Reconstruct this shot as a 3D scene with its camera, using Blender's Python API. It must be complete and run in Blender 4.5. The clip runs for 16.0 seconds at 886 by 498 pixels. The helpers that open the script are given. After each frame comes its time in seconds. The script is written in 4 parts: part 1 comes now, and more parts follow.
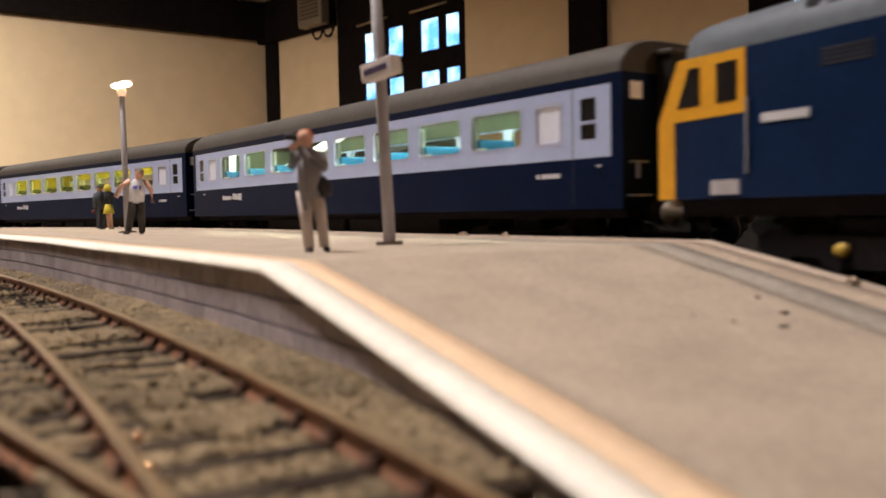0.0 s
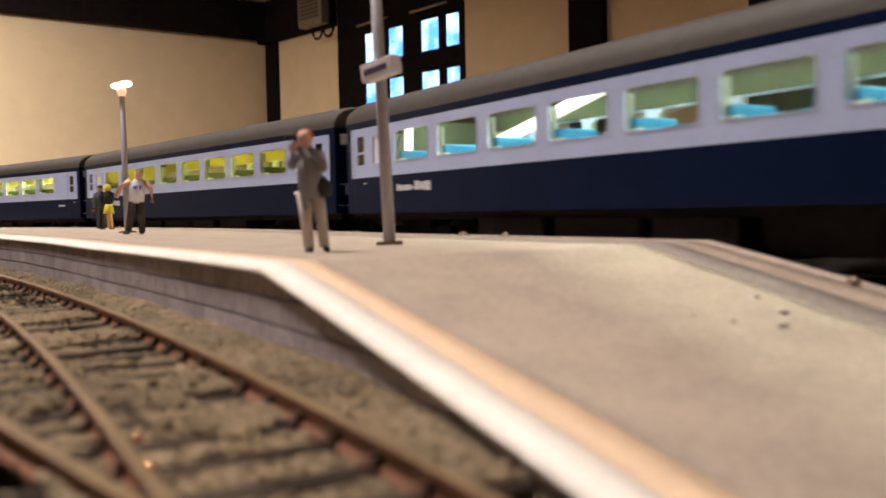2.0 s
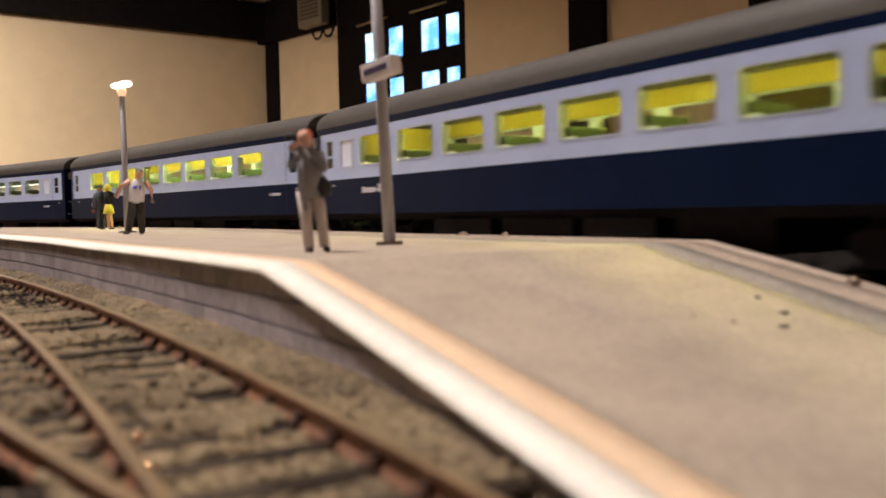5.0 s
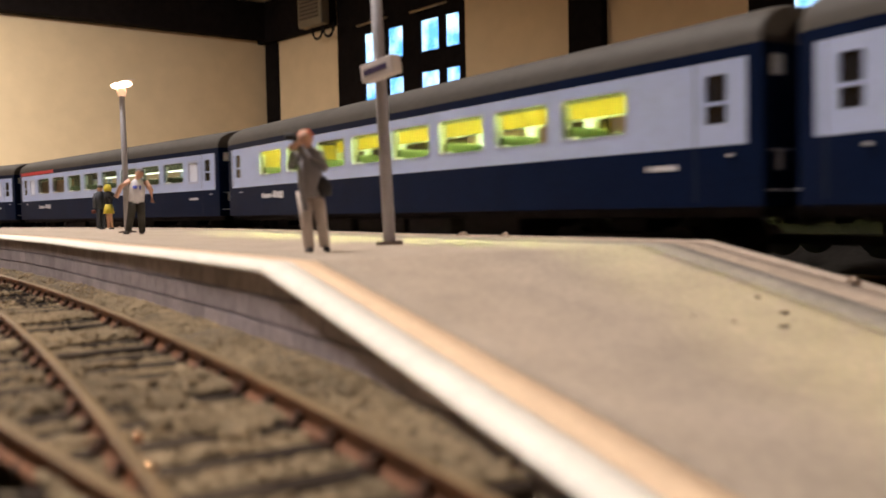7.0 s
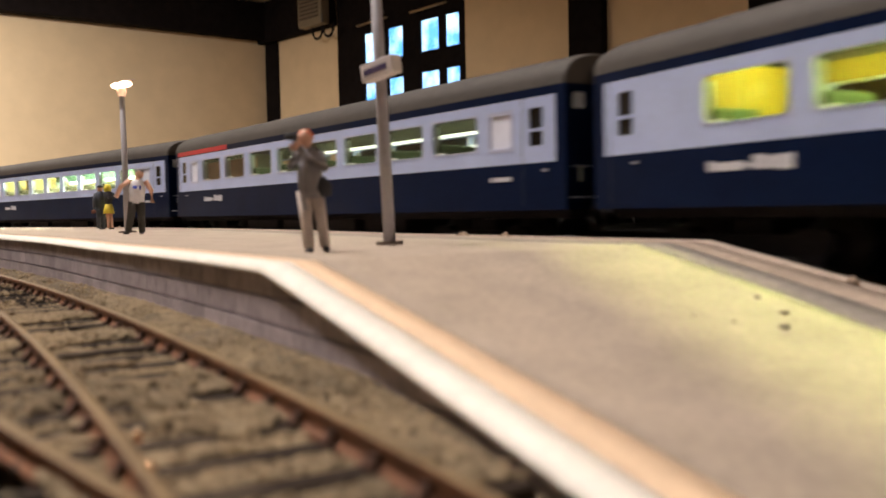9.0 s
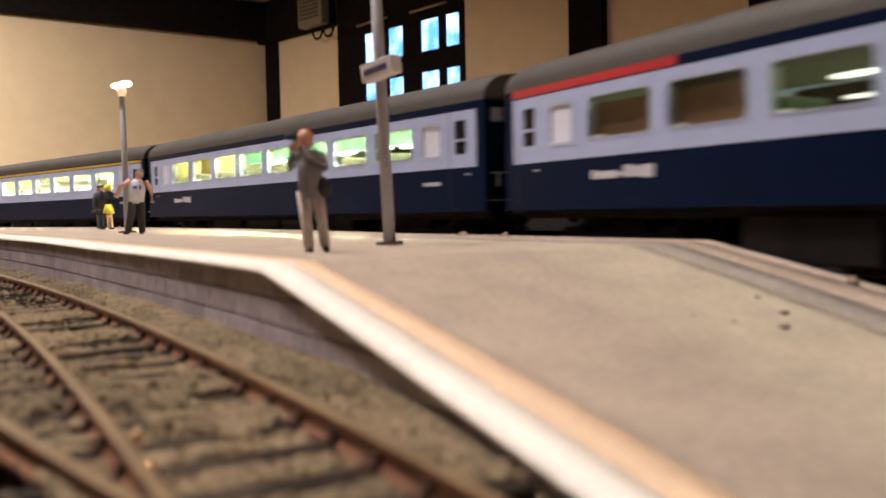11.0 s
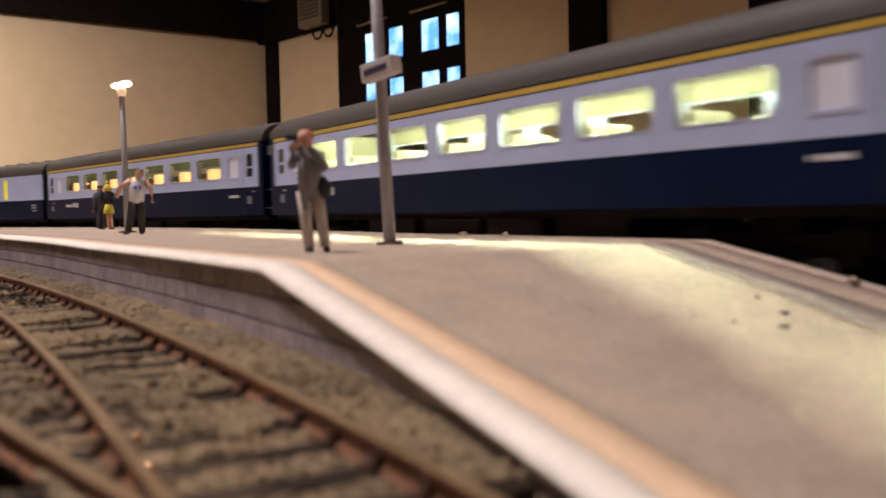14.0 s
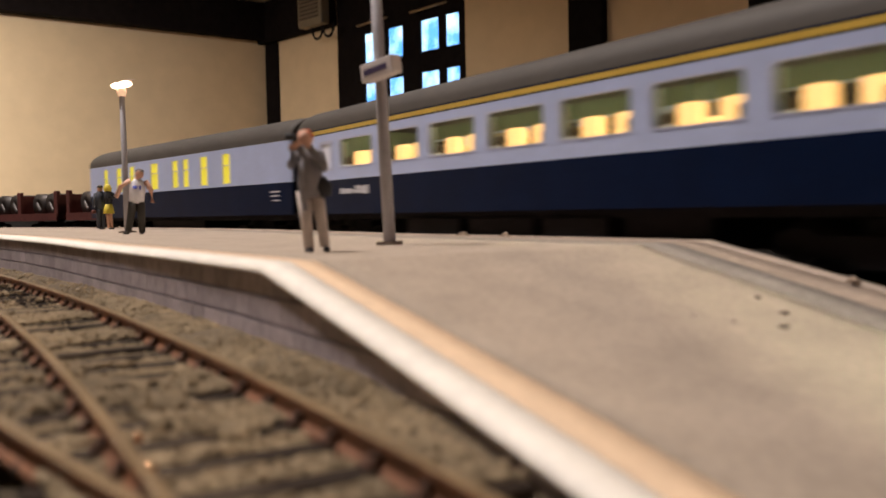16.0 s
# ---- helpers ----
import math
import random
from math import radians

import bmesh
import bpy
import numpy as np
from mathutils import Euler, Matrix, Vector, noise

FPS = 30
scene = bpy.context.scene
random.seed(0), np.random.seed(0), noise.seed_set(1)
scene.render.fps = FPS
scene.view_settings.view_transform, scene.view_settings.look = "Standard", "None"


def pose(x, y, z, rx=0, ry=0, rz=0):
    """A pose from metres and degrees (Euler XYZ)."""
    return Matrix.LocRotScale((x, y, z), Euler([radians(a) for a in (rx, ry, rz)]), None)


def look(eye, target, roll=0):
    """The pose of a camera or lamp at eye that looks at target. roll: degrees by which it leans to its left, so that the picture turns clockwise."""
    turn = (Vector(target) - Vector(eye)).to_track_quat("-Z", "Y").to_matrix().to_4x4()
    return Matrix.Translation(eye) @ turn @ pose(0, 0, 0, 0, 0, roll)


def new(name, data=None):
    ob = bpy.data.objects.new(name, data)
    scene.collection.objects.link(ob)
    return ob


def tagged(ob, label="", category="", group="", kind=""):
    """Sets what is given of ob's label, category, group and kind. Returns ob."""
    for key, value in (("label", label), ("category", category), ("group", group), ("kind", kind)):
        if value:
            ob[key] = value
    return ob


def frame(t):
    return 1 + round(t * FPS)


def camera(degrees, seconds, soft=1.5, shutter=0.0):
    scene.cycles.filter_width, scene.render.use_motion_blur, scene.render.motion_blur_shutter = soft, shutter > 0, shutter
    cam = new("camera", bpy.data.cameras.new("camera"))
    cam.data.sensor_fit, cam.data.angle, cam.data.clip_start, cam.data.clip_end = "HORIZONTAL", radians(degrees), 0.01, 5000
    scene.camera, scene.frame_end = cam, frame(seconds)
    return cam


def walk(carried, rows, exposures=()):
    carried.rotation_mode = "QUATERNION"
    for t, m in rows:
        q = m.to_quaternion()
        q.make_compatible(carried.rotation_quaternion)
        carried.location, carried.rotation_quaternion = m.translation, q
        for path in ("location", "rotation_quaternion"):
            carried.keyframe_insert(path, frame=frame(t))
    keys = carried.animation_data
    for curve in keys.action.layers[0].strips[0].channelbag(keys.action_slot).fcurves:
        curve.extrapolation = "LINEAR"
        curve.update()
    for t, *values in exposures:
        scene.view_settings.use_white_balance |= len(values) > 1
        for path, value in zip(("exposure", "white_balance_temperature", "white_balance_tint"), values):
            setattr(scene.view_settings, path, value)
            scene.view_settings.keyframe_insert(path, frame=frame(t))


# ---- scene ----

# camera: stands still on the baseboard, a hand's width from the platform ramp
cam = camera(53.66, 16.0, soft=1.6, shutter=0.7)
CAM = look((0, 0, 1.0067), (0, 1, 1.0067 - math.tan(radians(2.5))), -1.15)
walk(cam, [(0.0, CAM), (16.0, CAM)], exposures=[
    (0.0, 0.06, 6500, 11), (1.5, 0.03, 6500, 13), (4.0, 0.02, 6500, 13), (6.5, 0.06, 6500, 10), (9.0, 0.05, 6500, 11), (11.0, 0.05, 6500, 13), (11.5, 0.05, 6500, 14), (12.0, -0.12, 6500, 16), (12.5, -0.44, 6500, 28),
    (13.0, -0.52, 6500, 31), (13.5, -0.36, 6500, 27), (14.0, -0.32, 6500, 20), (14.5, -0.62, 6500, 29), (15.0, -0.78, 6500, 35), (15.5, -0.46, 6500, 26), (16.0, -0.16, 6500, 12)])
cam.data.dof.use_dof, cam.data.dof.focus_distance, cam.data.dof.aperture_fstop = True, 0.48, 33.0

# ---- world and lights ----
world = bpy.data.worlds.new("dusk_sky")
scene.world = world
world.use_nodes = True
sky = world.node_tree.nodes.new("ShaderNodeTexSky")
sky.sky_type, sky.sun_disc, sky.sun_elevation, sky.sun_rotation = "NISHITA", False, radians(14), radians(200)
world.node_tree.nodes["Background"].inputs["Strength"].default_value = 0.15
world.node_tree.links.new(sky.outputs[0], world.node_tree.nodes["Background"].inputs["Color"])


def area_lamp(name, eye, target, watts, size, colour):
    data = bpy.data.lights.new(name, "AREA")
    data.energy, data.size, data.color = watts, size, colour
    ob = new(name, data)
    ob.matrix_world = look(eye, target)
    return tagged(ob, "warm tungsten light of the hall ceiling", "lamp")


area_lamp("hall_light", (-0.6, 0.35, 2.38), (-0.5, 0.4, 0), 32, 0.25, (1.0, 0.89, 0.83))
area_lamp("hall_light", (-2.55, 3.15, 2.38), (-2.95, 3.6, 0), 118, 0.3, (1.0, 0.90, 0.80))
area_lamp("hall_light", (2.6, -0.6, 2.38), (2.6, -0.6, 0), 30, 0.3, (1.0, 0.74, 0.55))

# ---- materials ----
MATS = {}


def mat(name, col, rough=0.6, metal=0.0, var=0.15, scale=400.0, bump=0.1, glow=None, power=0.0, rnd=0.0, coat=0.0, dirt=None, spec=0.5):
    """Principled surface with two scales of mottling and a fine relief."""
    if name in MATS:
        return MATS[name]
    m = bpy.data.materials.new(name)
    m.use_nodes = True
    nt = m.node_tree
    b = nt.nodes["Principled BSDF"]
    b.inputs["Roughness"].default_value, b.inputs["Metallic"].default_value = rough, metal
    b.inputs["Coat Weight"].default_value = coat
    b.inputs["Specular IOR Level"].default_value = spec
    tc = nt.nodes.new("ShaderNodeTexCoord")
    last = None
    for k, (sc, det) in enumerate(((scale, 6.0), (scale * 0.11, 3.0))):
        n = nt.nodes.new("ShaderNodeTexNoise")
        n.inputs["Scale"].default_value, n.inputs["Detail"].default_value = sc, det
        nt.links.new(tc.outputs["Object"], n.inputs["Vector"])
        r = nt.nodes.new("ShaderNodeMapRange")
        r.inputs[1].default_value, r.inputs[2].default_value = 0.3, 0.7
        r.inputs[3].default_value, r.inputs[4].default_value = 1 - var, 1 + var
        nt.links.new(n.outputs["Fac"], r.inputs[0])
        mx = nt.nodes.new("ShaderNodeMix")
        mx.data_type, mx.blend_type = "RGBA", "MULTIPLY"
        mx.inputs[0].default_value = 1.0
        if last is None:
            mx.inputs[6].default_value = (*col, 1)
            fine = n
        else:
            nt.links.new(last, mx.inputs[6])
            coarse = n
        nt.links.new(r.outputs[0], mx.inputs[7])
        last = mx.outputs[2]
    if rnd:
        info = nt.nodes.new("ShaderNodeObjectInfo")
        r = nt.nodes.new("ShaderNodeMapRange")
        r.inputs[3].default_value, r.inputs[4].default_value = 1 - rnd, 1 + rnd
        nt.links.new(info.outputs["Random"], r.inputs[0])
        mx = nt.nodes.new("ShaderNodeMix")
        mx.data_type, mx.blend_type = "RGBA", "MULTIPLY"
        mx.inputs[0].default_value = 1.0
        nt.links.new(last, mx.inputs[6])
        nt.links.new(r.outputs[0], mx.inputs[7])
        last = mx.outputs[2]
    if dirt:
        ramp = nt.nodes.new("ShaderNodeMapRange")
        ramp.inputs[1].default_value, ramp.inputs[2].default_value, ramp.inputs[4].default_value = 0.52, 0.72, 0.8
        nt.links.new(coarse.outputs["Fac"], ramp.inputs[0])
        mx = nt.nodes.new("ShaderNodeMix")
        mx.data_type = "RGBA"
        mx.inputs[7].default_value = (*dirt, 1)
        nt.links.new(ramp.outputs[0], mx.inputs[0])
        nt.links.new(last, mx.inputs[6])
        last = mx.outputs[2]
    nt.links.new(last, b.inputs["Base Color"])
    if bump:
        bp = nt.nodes.new("ShaderNodeBump")
        bp.inputs["Strength"].default_value, bp.inputs["Distance"].default_value = bump, 0.4 / scale
        nt.links.new(fine.outputs["Fac"], bp.inputs["Height"])
        nt.links.new(bp.outputs[0], b.inputs["Normal"])
    if glow:
        b.inputs["Emission Color"].default_value, b.inputs["Emission Strength"].default_value = (*glow, 1), power
    MATS[name] = m
    return m


def glass(name, col, rough=0.02):
    if name in MATS:
        return MATS[name]
    m = bpy.data.materials.new(name)
    m.use_nodes = True
    nt = m.node_tree
    nt.nodes.remove(nt.nodes["Principled BSDF"])
    tr, gl, mx = (nt.nodes.new("ShaderNode" + k) for k in ("BsdfTransparent", "BsdfGlossy", "MixShader"))
    tr.inputs[0].default_value = (*col, 1)
    gl.inputs["Roughness"].default_value = rough
    mx.inputs[0].default_value = 0.05
    for a, c in ((tr.outputs[0], mx.inputs[1]), (gl.outputs[0], mx.inputs[2]), (mx.outputs[0], nt.nodes["Material Output"].inputs[0])):
        nt.links.new(a, c)
    MATS[name] = m
    return m


def clear_plastic(name, col):
    """Moulded plastic that lets light through and scatters it."""
    m = bpy.data.materials.new(name)
    m.use_nodes = True
    nt = m.node_tree
    nt.nodes.remove(nt.nodes["Principled BSDF"])
    tr, df, mx = (nt.nodes.new("ShaderNode" + k) for k in ("BsdfTranslucent", "BsdfDiffuse", "MixShader"))
    tr.inputs[0].default_value = df.inputs[0].default_value = (*col, 1)
    mx.inputs[0].default_value = 0.4
    for a, c in ((tr.outputs[0], mx.inputs[1]), (df.outputs[0], mx.inputs[2]), (mx.outputs[0], nt.nodes["Material Output"].inputs[0])):
        nt.links.new(a, c)
    MATS[name] = m
    return m


BLUE = mat("rail_blue_paint", (0.0028, 0.0090, 0.034), 0.42, var=0.12, scale=900, bump=0.03, spec=0.07)
GREY = mat("pale_grey_paint", (0.45, 0.53, 0.78), 0.45, var=0.04, scale=900, bump=0.02)
ROOF = mat("roof_grey_paint", (0.053, 0.045, 0.037), 0.7, var=0.14, scale=500, bump=0.1)
BLACK = mat("underframe_black", (0.014, 0.011, 0.012), 0.7, var=0.25, scale=700, spec=0.12)
BELLOWS = mat("gangway_black", (0.015, 0.015, 0.017), 0.8, var=0.2, scale=900)
STEELW = mat("wheel_steel", (0.03, 0.027, 0.025), 0.5, metal=0.3, var=0.2)
MARK = mat("transfer_white", (0.62, 0.62, 0.66), 0.5, var=0.06, scale=900)
YELLOW = mat("warning_yellow", (0.75, 0.36, 0.012), 0.45, var=0.06, scale=700)
STRIPEY = mat("cantrail_yellow", (0.60, 0.41, 0.07), 0.45, var=0.06, scale=700)
STRIPER = mat("cantrail_red", (0.55, 0.03, 0.04), 0.45, var=0.06, scale=700)
PANE = glass("coach_glass", (0.93, 0.95, 0.93))
FROST = mat("frosted_glass", (0.80, 0.84, 0.98), 0.35, var=0.03, scale=500, bump=0)
FLANGE = clear_plastic("glazing_plastic", (0.50, 0.51, 0.46))
SILL_DOT = clear_plastic("glazing_lug", (0.95, 0.96, 0.90))
SURROUND = mat("window_surround", (0.46, 0.50, 0.68), 0.4, var=0.05, scale=900)
TAPE = mat("light_tape_white", (0.85, 0.86, 0.80), 0.5, var=0.05, scale=700, glow=(1.0, 1.0, 0.84), power=1.6)
DARKGLASS = mat("dark_glass", (0.012, 0.012, 0.014), 0.08, var=0.1, scale=200, bump=0)
ASPHALT = mat("platform_surface", (0.42, 0.345, 0.268), 0.9, var=0.10, scale=900, bump=0.35)
COPING = mat("coping_white", (0.95, 0.90, 0.80), 0.6, var=0.06, scale=500, bump=0.1)
SLAB = mat("coping_tan", (0.76, 0.56, 0.37), 0.8, var=0.07, scale=600, bump=0.15, rnd=0.05)
EDGE = mat("edge_slab_brown", (0.40, 0.315, 0.24), 0.85, var=0.14, scale=600, bump=0.25)
STRIP = mat("edge_strip_grey", (0.32, 0.28, 0.235), 0.9, var=0.14, scale=700, bump=0.2)
BLOCK = mat("wall_block", (0.40, 0.35, 0.37), 0.75, var=0.16, scale=500, bump=0.15, rnd=0.16)
JOINT = mat("wall_joint", (0.15, 0.12, 0.155), 0.9, var=0.2, scale=500)
SLEEPER = mat("sleeper_brown", (0.032, 0.022, 0.015), 0.85, var=0.3, scale=700, bump=0.3, dirt=(0.09, 0.068, 0.046), spec=0.15)
RUST = mat("rail_rust", (0.18, 0.072, 0.028), 0.8, var=0.3, scale=800, bump=0.2)
RAILTOP = mat("rail_head", (0.27, 0.185, 0.095), 0.45, metal=0.4, var=0.2, scale=600, bump=0.05)
BALLAST = mat("ballast_stone", (0.29, 0.222, 0.133), 0.9, var=0.3, scale=500, bump=0.3)
BED = mat("ballast_bed", (0.120, 0.088, 0.050), 0.95, var=0.35, scale=450, bump=0.5, dirt=(0.20, 0.155, 0.10))
# near-black; under the train this colour stands in for shade
GROUND = mat("near_black_ground", (0.010, 0.009, 0.008), 0.95, var=0.3, scale=300, bump=0.4, spec=0.05)
BOARD = mat("baseboard_ply", (0.30, 0.21, 0.12), 0.7, var=0.15, scale=30)
MASTM = mat("mast_grey", (0.40, 0.385, 0.41), 0.5, var=0.08, scale=700, bump=0.03)
GLOWM = mat("lamp_glow", (0.9, 0.85, 0.75), 0.4, var=0.0, bump=0, glow=(1.0, 0.74, 0.50), power=5.0)
PLASTER = mat("cream_plaster", (0.60, 0.475, 0.31), 0.9, var=0.05, scale=9, bump=0.05)
TIMBER = mat("black_timber", (0.008, 0.006, 0.006), 0.8, var=0.3, scale=22, bump=0.2, spec=0.06)
CEIL = mat("ceiling_plaster", (0.62, 0.54, 0.42), 0.9, var=0.05, scale=9)
CARPET = mat("hall_floor_boards", (0.16, 0.10, 0.055), 0.55, var=0.2, scale=14)
WPANE = glass("window_glass", (0.9, 0.95, 1.0), 0.05)

# ---- mesh tools ----


def box(bm, x0, x1, y0, y1, z0, z1):
    v = [bm.verts.new((x, y, z)) for z in (z0, z1) for x, y in ((x0, y0), (x1, y0), (x1, y1), (x0, y1))]
    for f in ((3, 2, 1, 0), (4, 5, 6, 7), (0, 1, 5, 4), (1, 2, 6, 5), (2, 3, 7, 6), (3, 0, 4, 7)):
        bm.faces.new([v[i] for i in f])
    return v


def boxes(*bs, bevel=0.0):
    bm = bmesh.new()
    for b in bs:
        box(bm, *b)
    if bevel:
        bmesh.ops.bevel(bm, geom=bm.edges[:], offset=bevel, segments=2, affect="EDGES", profile=0.5)
    return bm


def tube(bm, pts, radii, seg=12, flat=1.0, up=(0, 0, 1), cap=True, slot=0):
    """A round tapered limb through the points."""
    rings = []
    for i, (p, r) in enumerate(zip(pts, radii)):
        p = Vector(p)
        d = (Vector(pts[min(i + 1, len(pts) - 1)]) - Vector(pts[max(i - 1, 0)])).normalized()
        a = d.orthogonal().normalized() if abs(d.z) < 0.95 else Vector((1, 0, 0)) - d * d.x
        a.normalize()
        b = d.cross(a)
        rings.append([bm.verts.new(p + a * (r * math.cos(2 * math.pi * k / seg)) + b * (r * flat * math.sin(2 * math.pi * k / seg))) for k in range(seg)])
    made = []
    for ra, rb in zip(rings, rings[1:]):
        for k in range(seg):
            made.append(bm.faces.new((ra[k], ra[(k + 1) % seg], rb[(k + 1) % seg], rb[k])))
    if cap:
        made += [bm.faces.new(rings[0][::-1]), bm.faces.new(rings[-1])]
    for f in made:
        f.material_index = slot
        f.smooth = True
    return made


def mesh_of(name, bm, *mats, smooth=False):
    bmesh.ops.recalc_face_normals(bm, faces=bm.faces[:])
    me = bpy.data.meshes.new(name)
    bm.to_mesh(me)
    bm.free()
    for m in mats:
        me.materials.append(m)
    if smooth:
        for p in me.polygons:
            p.use_smooth = True
    return me


def part(name, bm, material, parent, label="", smooth=False, at=None):
    me = bm if isinstance(bm, bpy.types.Mesh) else mesh_of(name, bm, material, smooth=smooth)
    ob = new(name, me)
    ob.parent = parent
    if at is not None:
        ob.matrix_basis = at
    return tagged(ob, label)


def thing(name, label, category, m=None, group="", kind=""):
    ob = new(name)
    ob.empty_display_size = 0.01
    if m is not None:
        ob.matrix_basis = m
    return tagged(ob, label, category, group, kind)


def solid(name, bm, material, label, category="", kind="", m=None, smooth=False, group=""):
    ob = new(name, mesh_of(name, bm, *(material if isinstance(material, tuple) else (material,)), smooth=smooth))
    if m is not None:
        ob.matrix_basis = m
    return tagged(ob, label, category, group, kind)


# ---- the curve that track, platform and train share ----
RAD, CX, CY, A0 = 1.8917, -1.5559, -0.7949, math.atan2(0.2784 + 0.7949, 0.0018 + 1.5559)


def arc(s, d=0.0):
    """Place on the main track at s metres along, d metres towards the inside of the curve."""
    a = A0 - s / RAD
    return CX + (RAD - d) * math.cos(a), CY + (RAD - d) * math.sin(a)


def turn(s):
    return math.degrees(A0 - s / RAD) - 90


KINK = 0.123


def top(s, d=0.0):
    return 1.0 + 0.0013 * (1 - math.exp(min(0.0, s) / 0.11)) - 0.19 * max(0.0, s - KINK) * (RAD - d) / RAD


def sweep(bm, section, ss, ramp=False, slot=0, cap=True, skew=0.0):
    """A closed section of (d, z) swept along the curve."""
    rings = []
    for s in ss:
        drop = top(s, section[0][0]) - 1.0 if ramp else 0.0
        rings.append([bm.verts.new((*arc(s, d + skew * max(0.0, s - KINK)), z + drop)) for d, z in section])
    n = len(section)
    for ra, rb in zip(rings, rings[1:]):
        for k in range(n):
            bm.faces.new((ra[k], ra[(k + 1) % n], rb[(k + 1) % n], rb[k])).material_index = slot
    if cap:
        bm.faces.new(rings[0][::-1]), bm.faces.new(rings[-1])


def steps(a, b, n):
    return [a + (b - a) * i / n for i in range(n + 1)]


# ---- the hall ----
CORNER, ALONG, ASIDE = Vector((-1.176, 6.0, 0)), Vector((0.70, -0.714, 0)), Vector((-0.793, -0.609, 0))
BACK = Matrix.Translation(CORNER) @ Matrix.Rotation(math.atan2(ALONG.y, ALONG.x), 4, "Z")
LEFT = Matrix.Translation(CORNER) @ Matrix.Rotation(math.atan2(ASIDE.y, ASIDE.x), 4, "Z")
HIGH = 2.42


def hall():
    far = CORNER + ALONG * 11 + ASIDE * 7.5
    floor = boxes((-9, 9, -9, 8, -0.1, 0))
    solid("floor", floor, CARPET, "dark boarded hall floor", "floor", "structure")
    solid("ceiling", boxes((-9, 9, -9, 8, HIGH, HIGH + 0.12)), CEIL, "cream plastered hall ceiling", "ceiling", "structure")
    # back wall: openings for the two windows; its face is y = 0, outside is +y
    win = ((0.79, 1.88, 0.9, 2.42), (3.45, 4.6, 0.9, 2.42))
    bs, x = [], -0.3
    for a, b, lo, hi in win:
        bs += [(x, a, 0, 0.2, 0, HIGH), (a, b, 0, 0.2, 0, lo)]
        x = b
    bs.append((x, 11.2, 0, 0.2, 0, HIGH))
    wall = solid("wall_back", boxes(*bs), PLASTER, "cream plaster wall between black timbers", "wall", "structure", BACK)
    left = solid("wall_left", boxes((0, 7.8, -0.2, 0, 0, HIGH)), PLASTER, "cream plaster wall under a black beam", "wall", "structure", LEFT)
    right = Matrix.Translation(CORNER + ALONG * 11) @ Matrix.Rotation(math.atan2(ASIDE.y, ASIDE.x), 4, "Z")
    solid("wall_right", boxes((-0.2, 7.8, 0, 0.2, 0, HIGH)), PLASTER, "cream plaster wall", "wall", "structure", right)
    front = Matrix.Translation(CORNER + ASIDE * 7.5) @ Matrix.Rotation(math.atan2(ALONG.y, ALONG.x), 4, "Z")
    solid("wall_front", boxes((-0.2, 11.2, -0.2, 0, 0, HIGH)), PLASTER, "cream plaster wall", "wall", "structure", front)
    # timbers
    def timber(name, b, m, label):
        solid(name, boxes(b, bevel=0.008), TIMBER, label, "beam", "structure", m)
    timber("corner_post", (0.004, 0.160, -0.012, 0.001, 0, 2.15), BACK, "black timber corner post")
    timber("wall_beam", (-0.06, 0.79, -0.06, 0.001, 2.15, HIGH), BACK, "black timber wall beam")
    timber("wall_beam", (0.02, 7.7, -0.001, 0.09, 2.172, HIGH - 0.005), LEFT, "black timber wall beam")
    timber("wall_post", (2.581, 2.778, -0.04, 0.001, 0, HIGH), BACK, "black timber wall post")
    timber("wall_post", (4.6, 4.8, -0.04, 0.001, 0, HIGH), BACK, "black timber wall post")
    # windows: black timber with small panes
    def window(name, x0, x1, cols, rows, m):
        w = thing(name, "black timber window with small leaded panes", "window", m, kind="structure")
        bs = []
        xs = [x0] + [v for c in cols for v in c] + [x1]
        zs = [0.9] + [v for r in rows for v in r] + [HIGH]
        for a, b in zip(xs[::2], xs[1::2]):
            bs.append((a, b, 0.0, 0.014, 0.9, HIGH))
        for a, b in cols:
            for lo, hi in zip(zs[::2], zs[1::2]):
                bs.append((a, b, 0.001, 0.013, lo, hi))
        part("window_frame", boxes(*bs), TIMBER, w)
        for a, b in cols:
            for lo, hi in rows:
                p = part("pane", boxes((a - 0.005, b + 0.005, 0.008, 0.011, lo - 0.005, hi + 0.005)), WPANE, w)
                p.visible_shadow = False
        return w
    rows = ((1.648, 1.776), (1.890, 2.062))
    window("window_1", 0.79, 1.88, ((1.042, 1.182), (1.256, 1.386), (1.530, 1.678), (1.727, 1.834)), rows, BACK)
    window("window_2", 3.45, 4.6, ((3.63, 3.79), (3.86, 4.0), (4.16, 4.3)), ((1.745, 1.90),), BACK)
    bm = boxes((0.5, 5.2, 0.30, 0.31, 0.6, 2.40))
    solid("backdrop", bm, mat("evening_sky", (0.02, 0.02, 0.02), 0.9, var=0, bump=0, glow=(0.50, 0.80, 1.0), power=2.3), "pale blue evening sky outside the windows", "sky", "structure", BACK)
    nt = MATS["evening_sky"].node_tree
    n, r = nt.nodes.new("ShaderNodeTexNoise"), nt.nodes.new("ShaderNodeValToRGB")
    n.inputs["Scale"].default_value, n.inputs["Detail"].default_value = 9.0, 5.0
    r.color_ramp.elements[0].position, r.color_ramp.elements[0].color = 0.38, (0.12, 0.42, 0.85, 1)
    r.color_ramp.elements[1].position, r.color_ramp.elements[1].color = 0.62, (0.70, 0.92, 1.0, 1)
    nt.links.new(nt.nodes["Texture Coordinate"].outputs["Object"], n.inputs["Vector"])
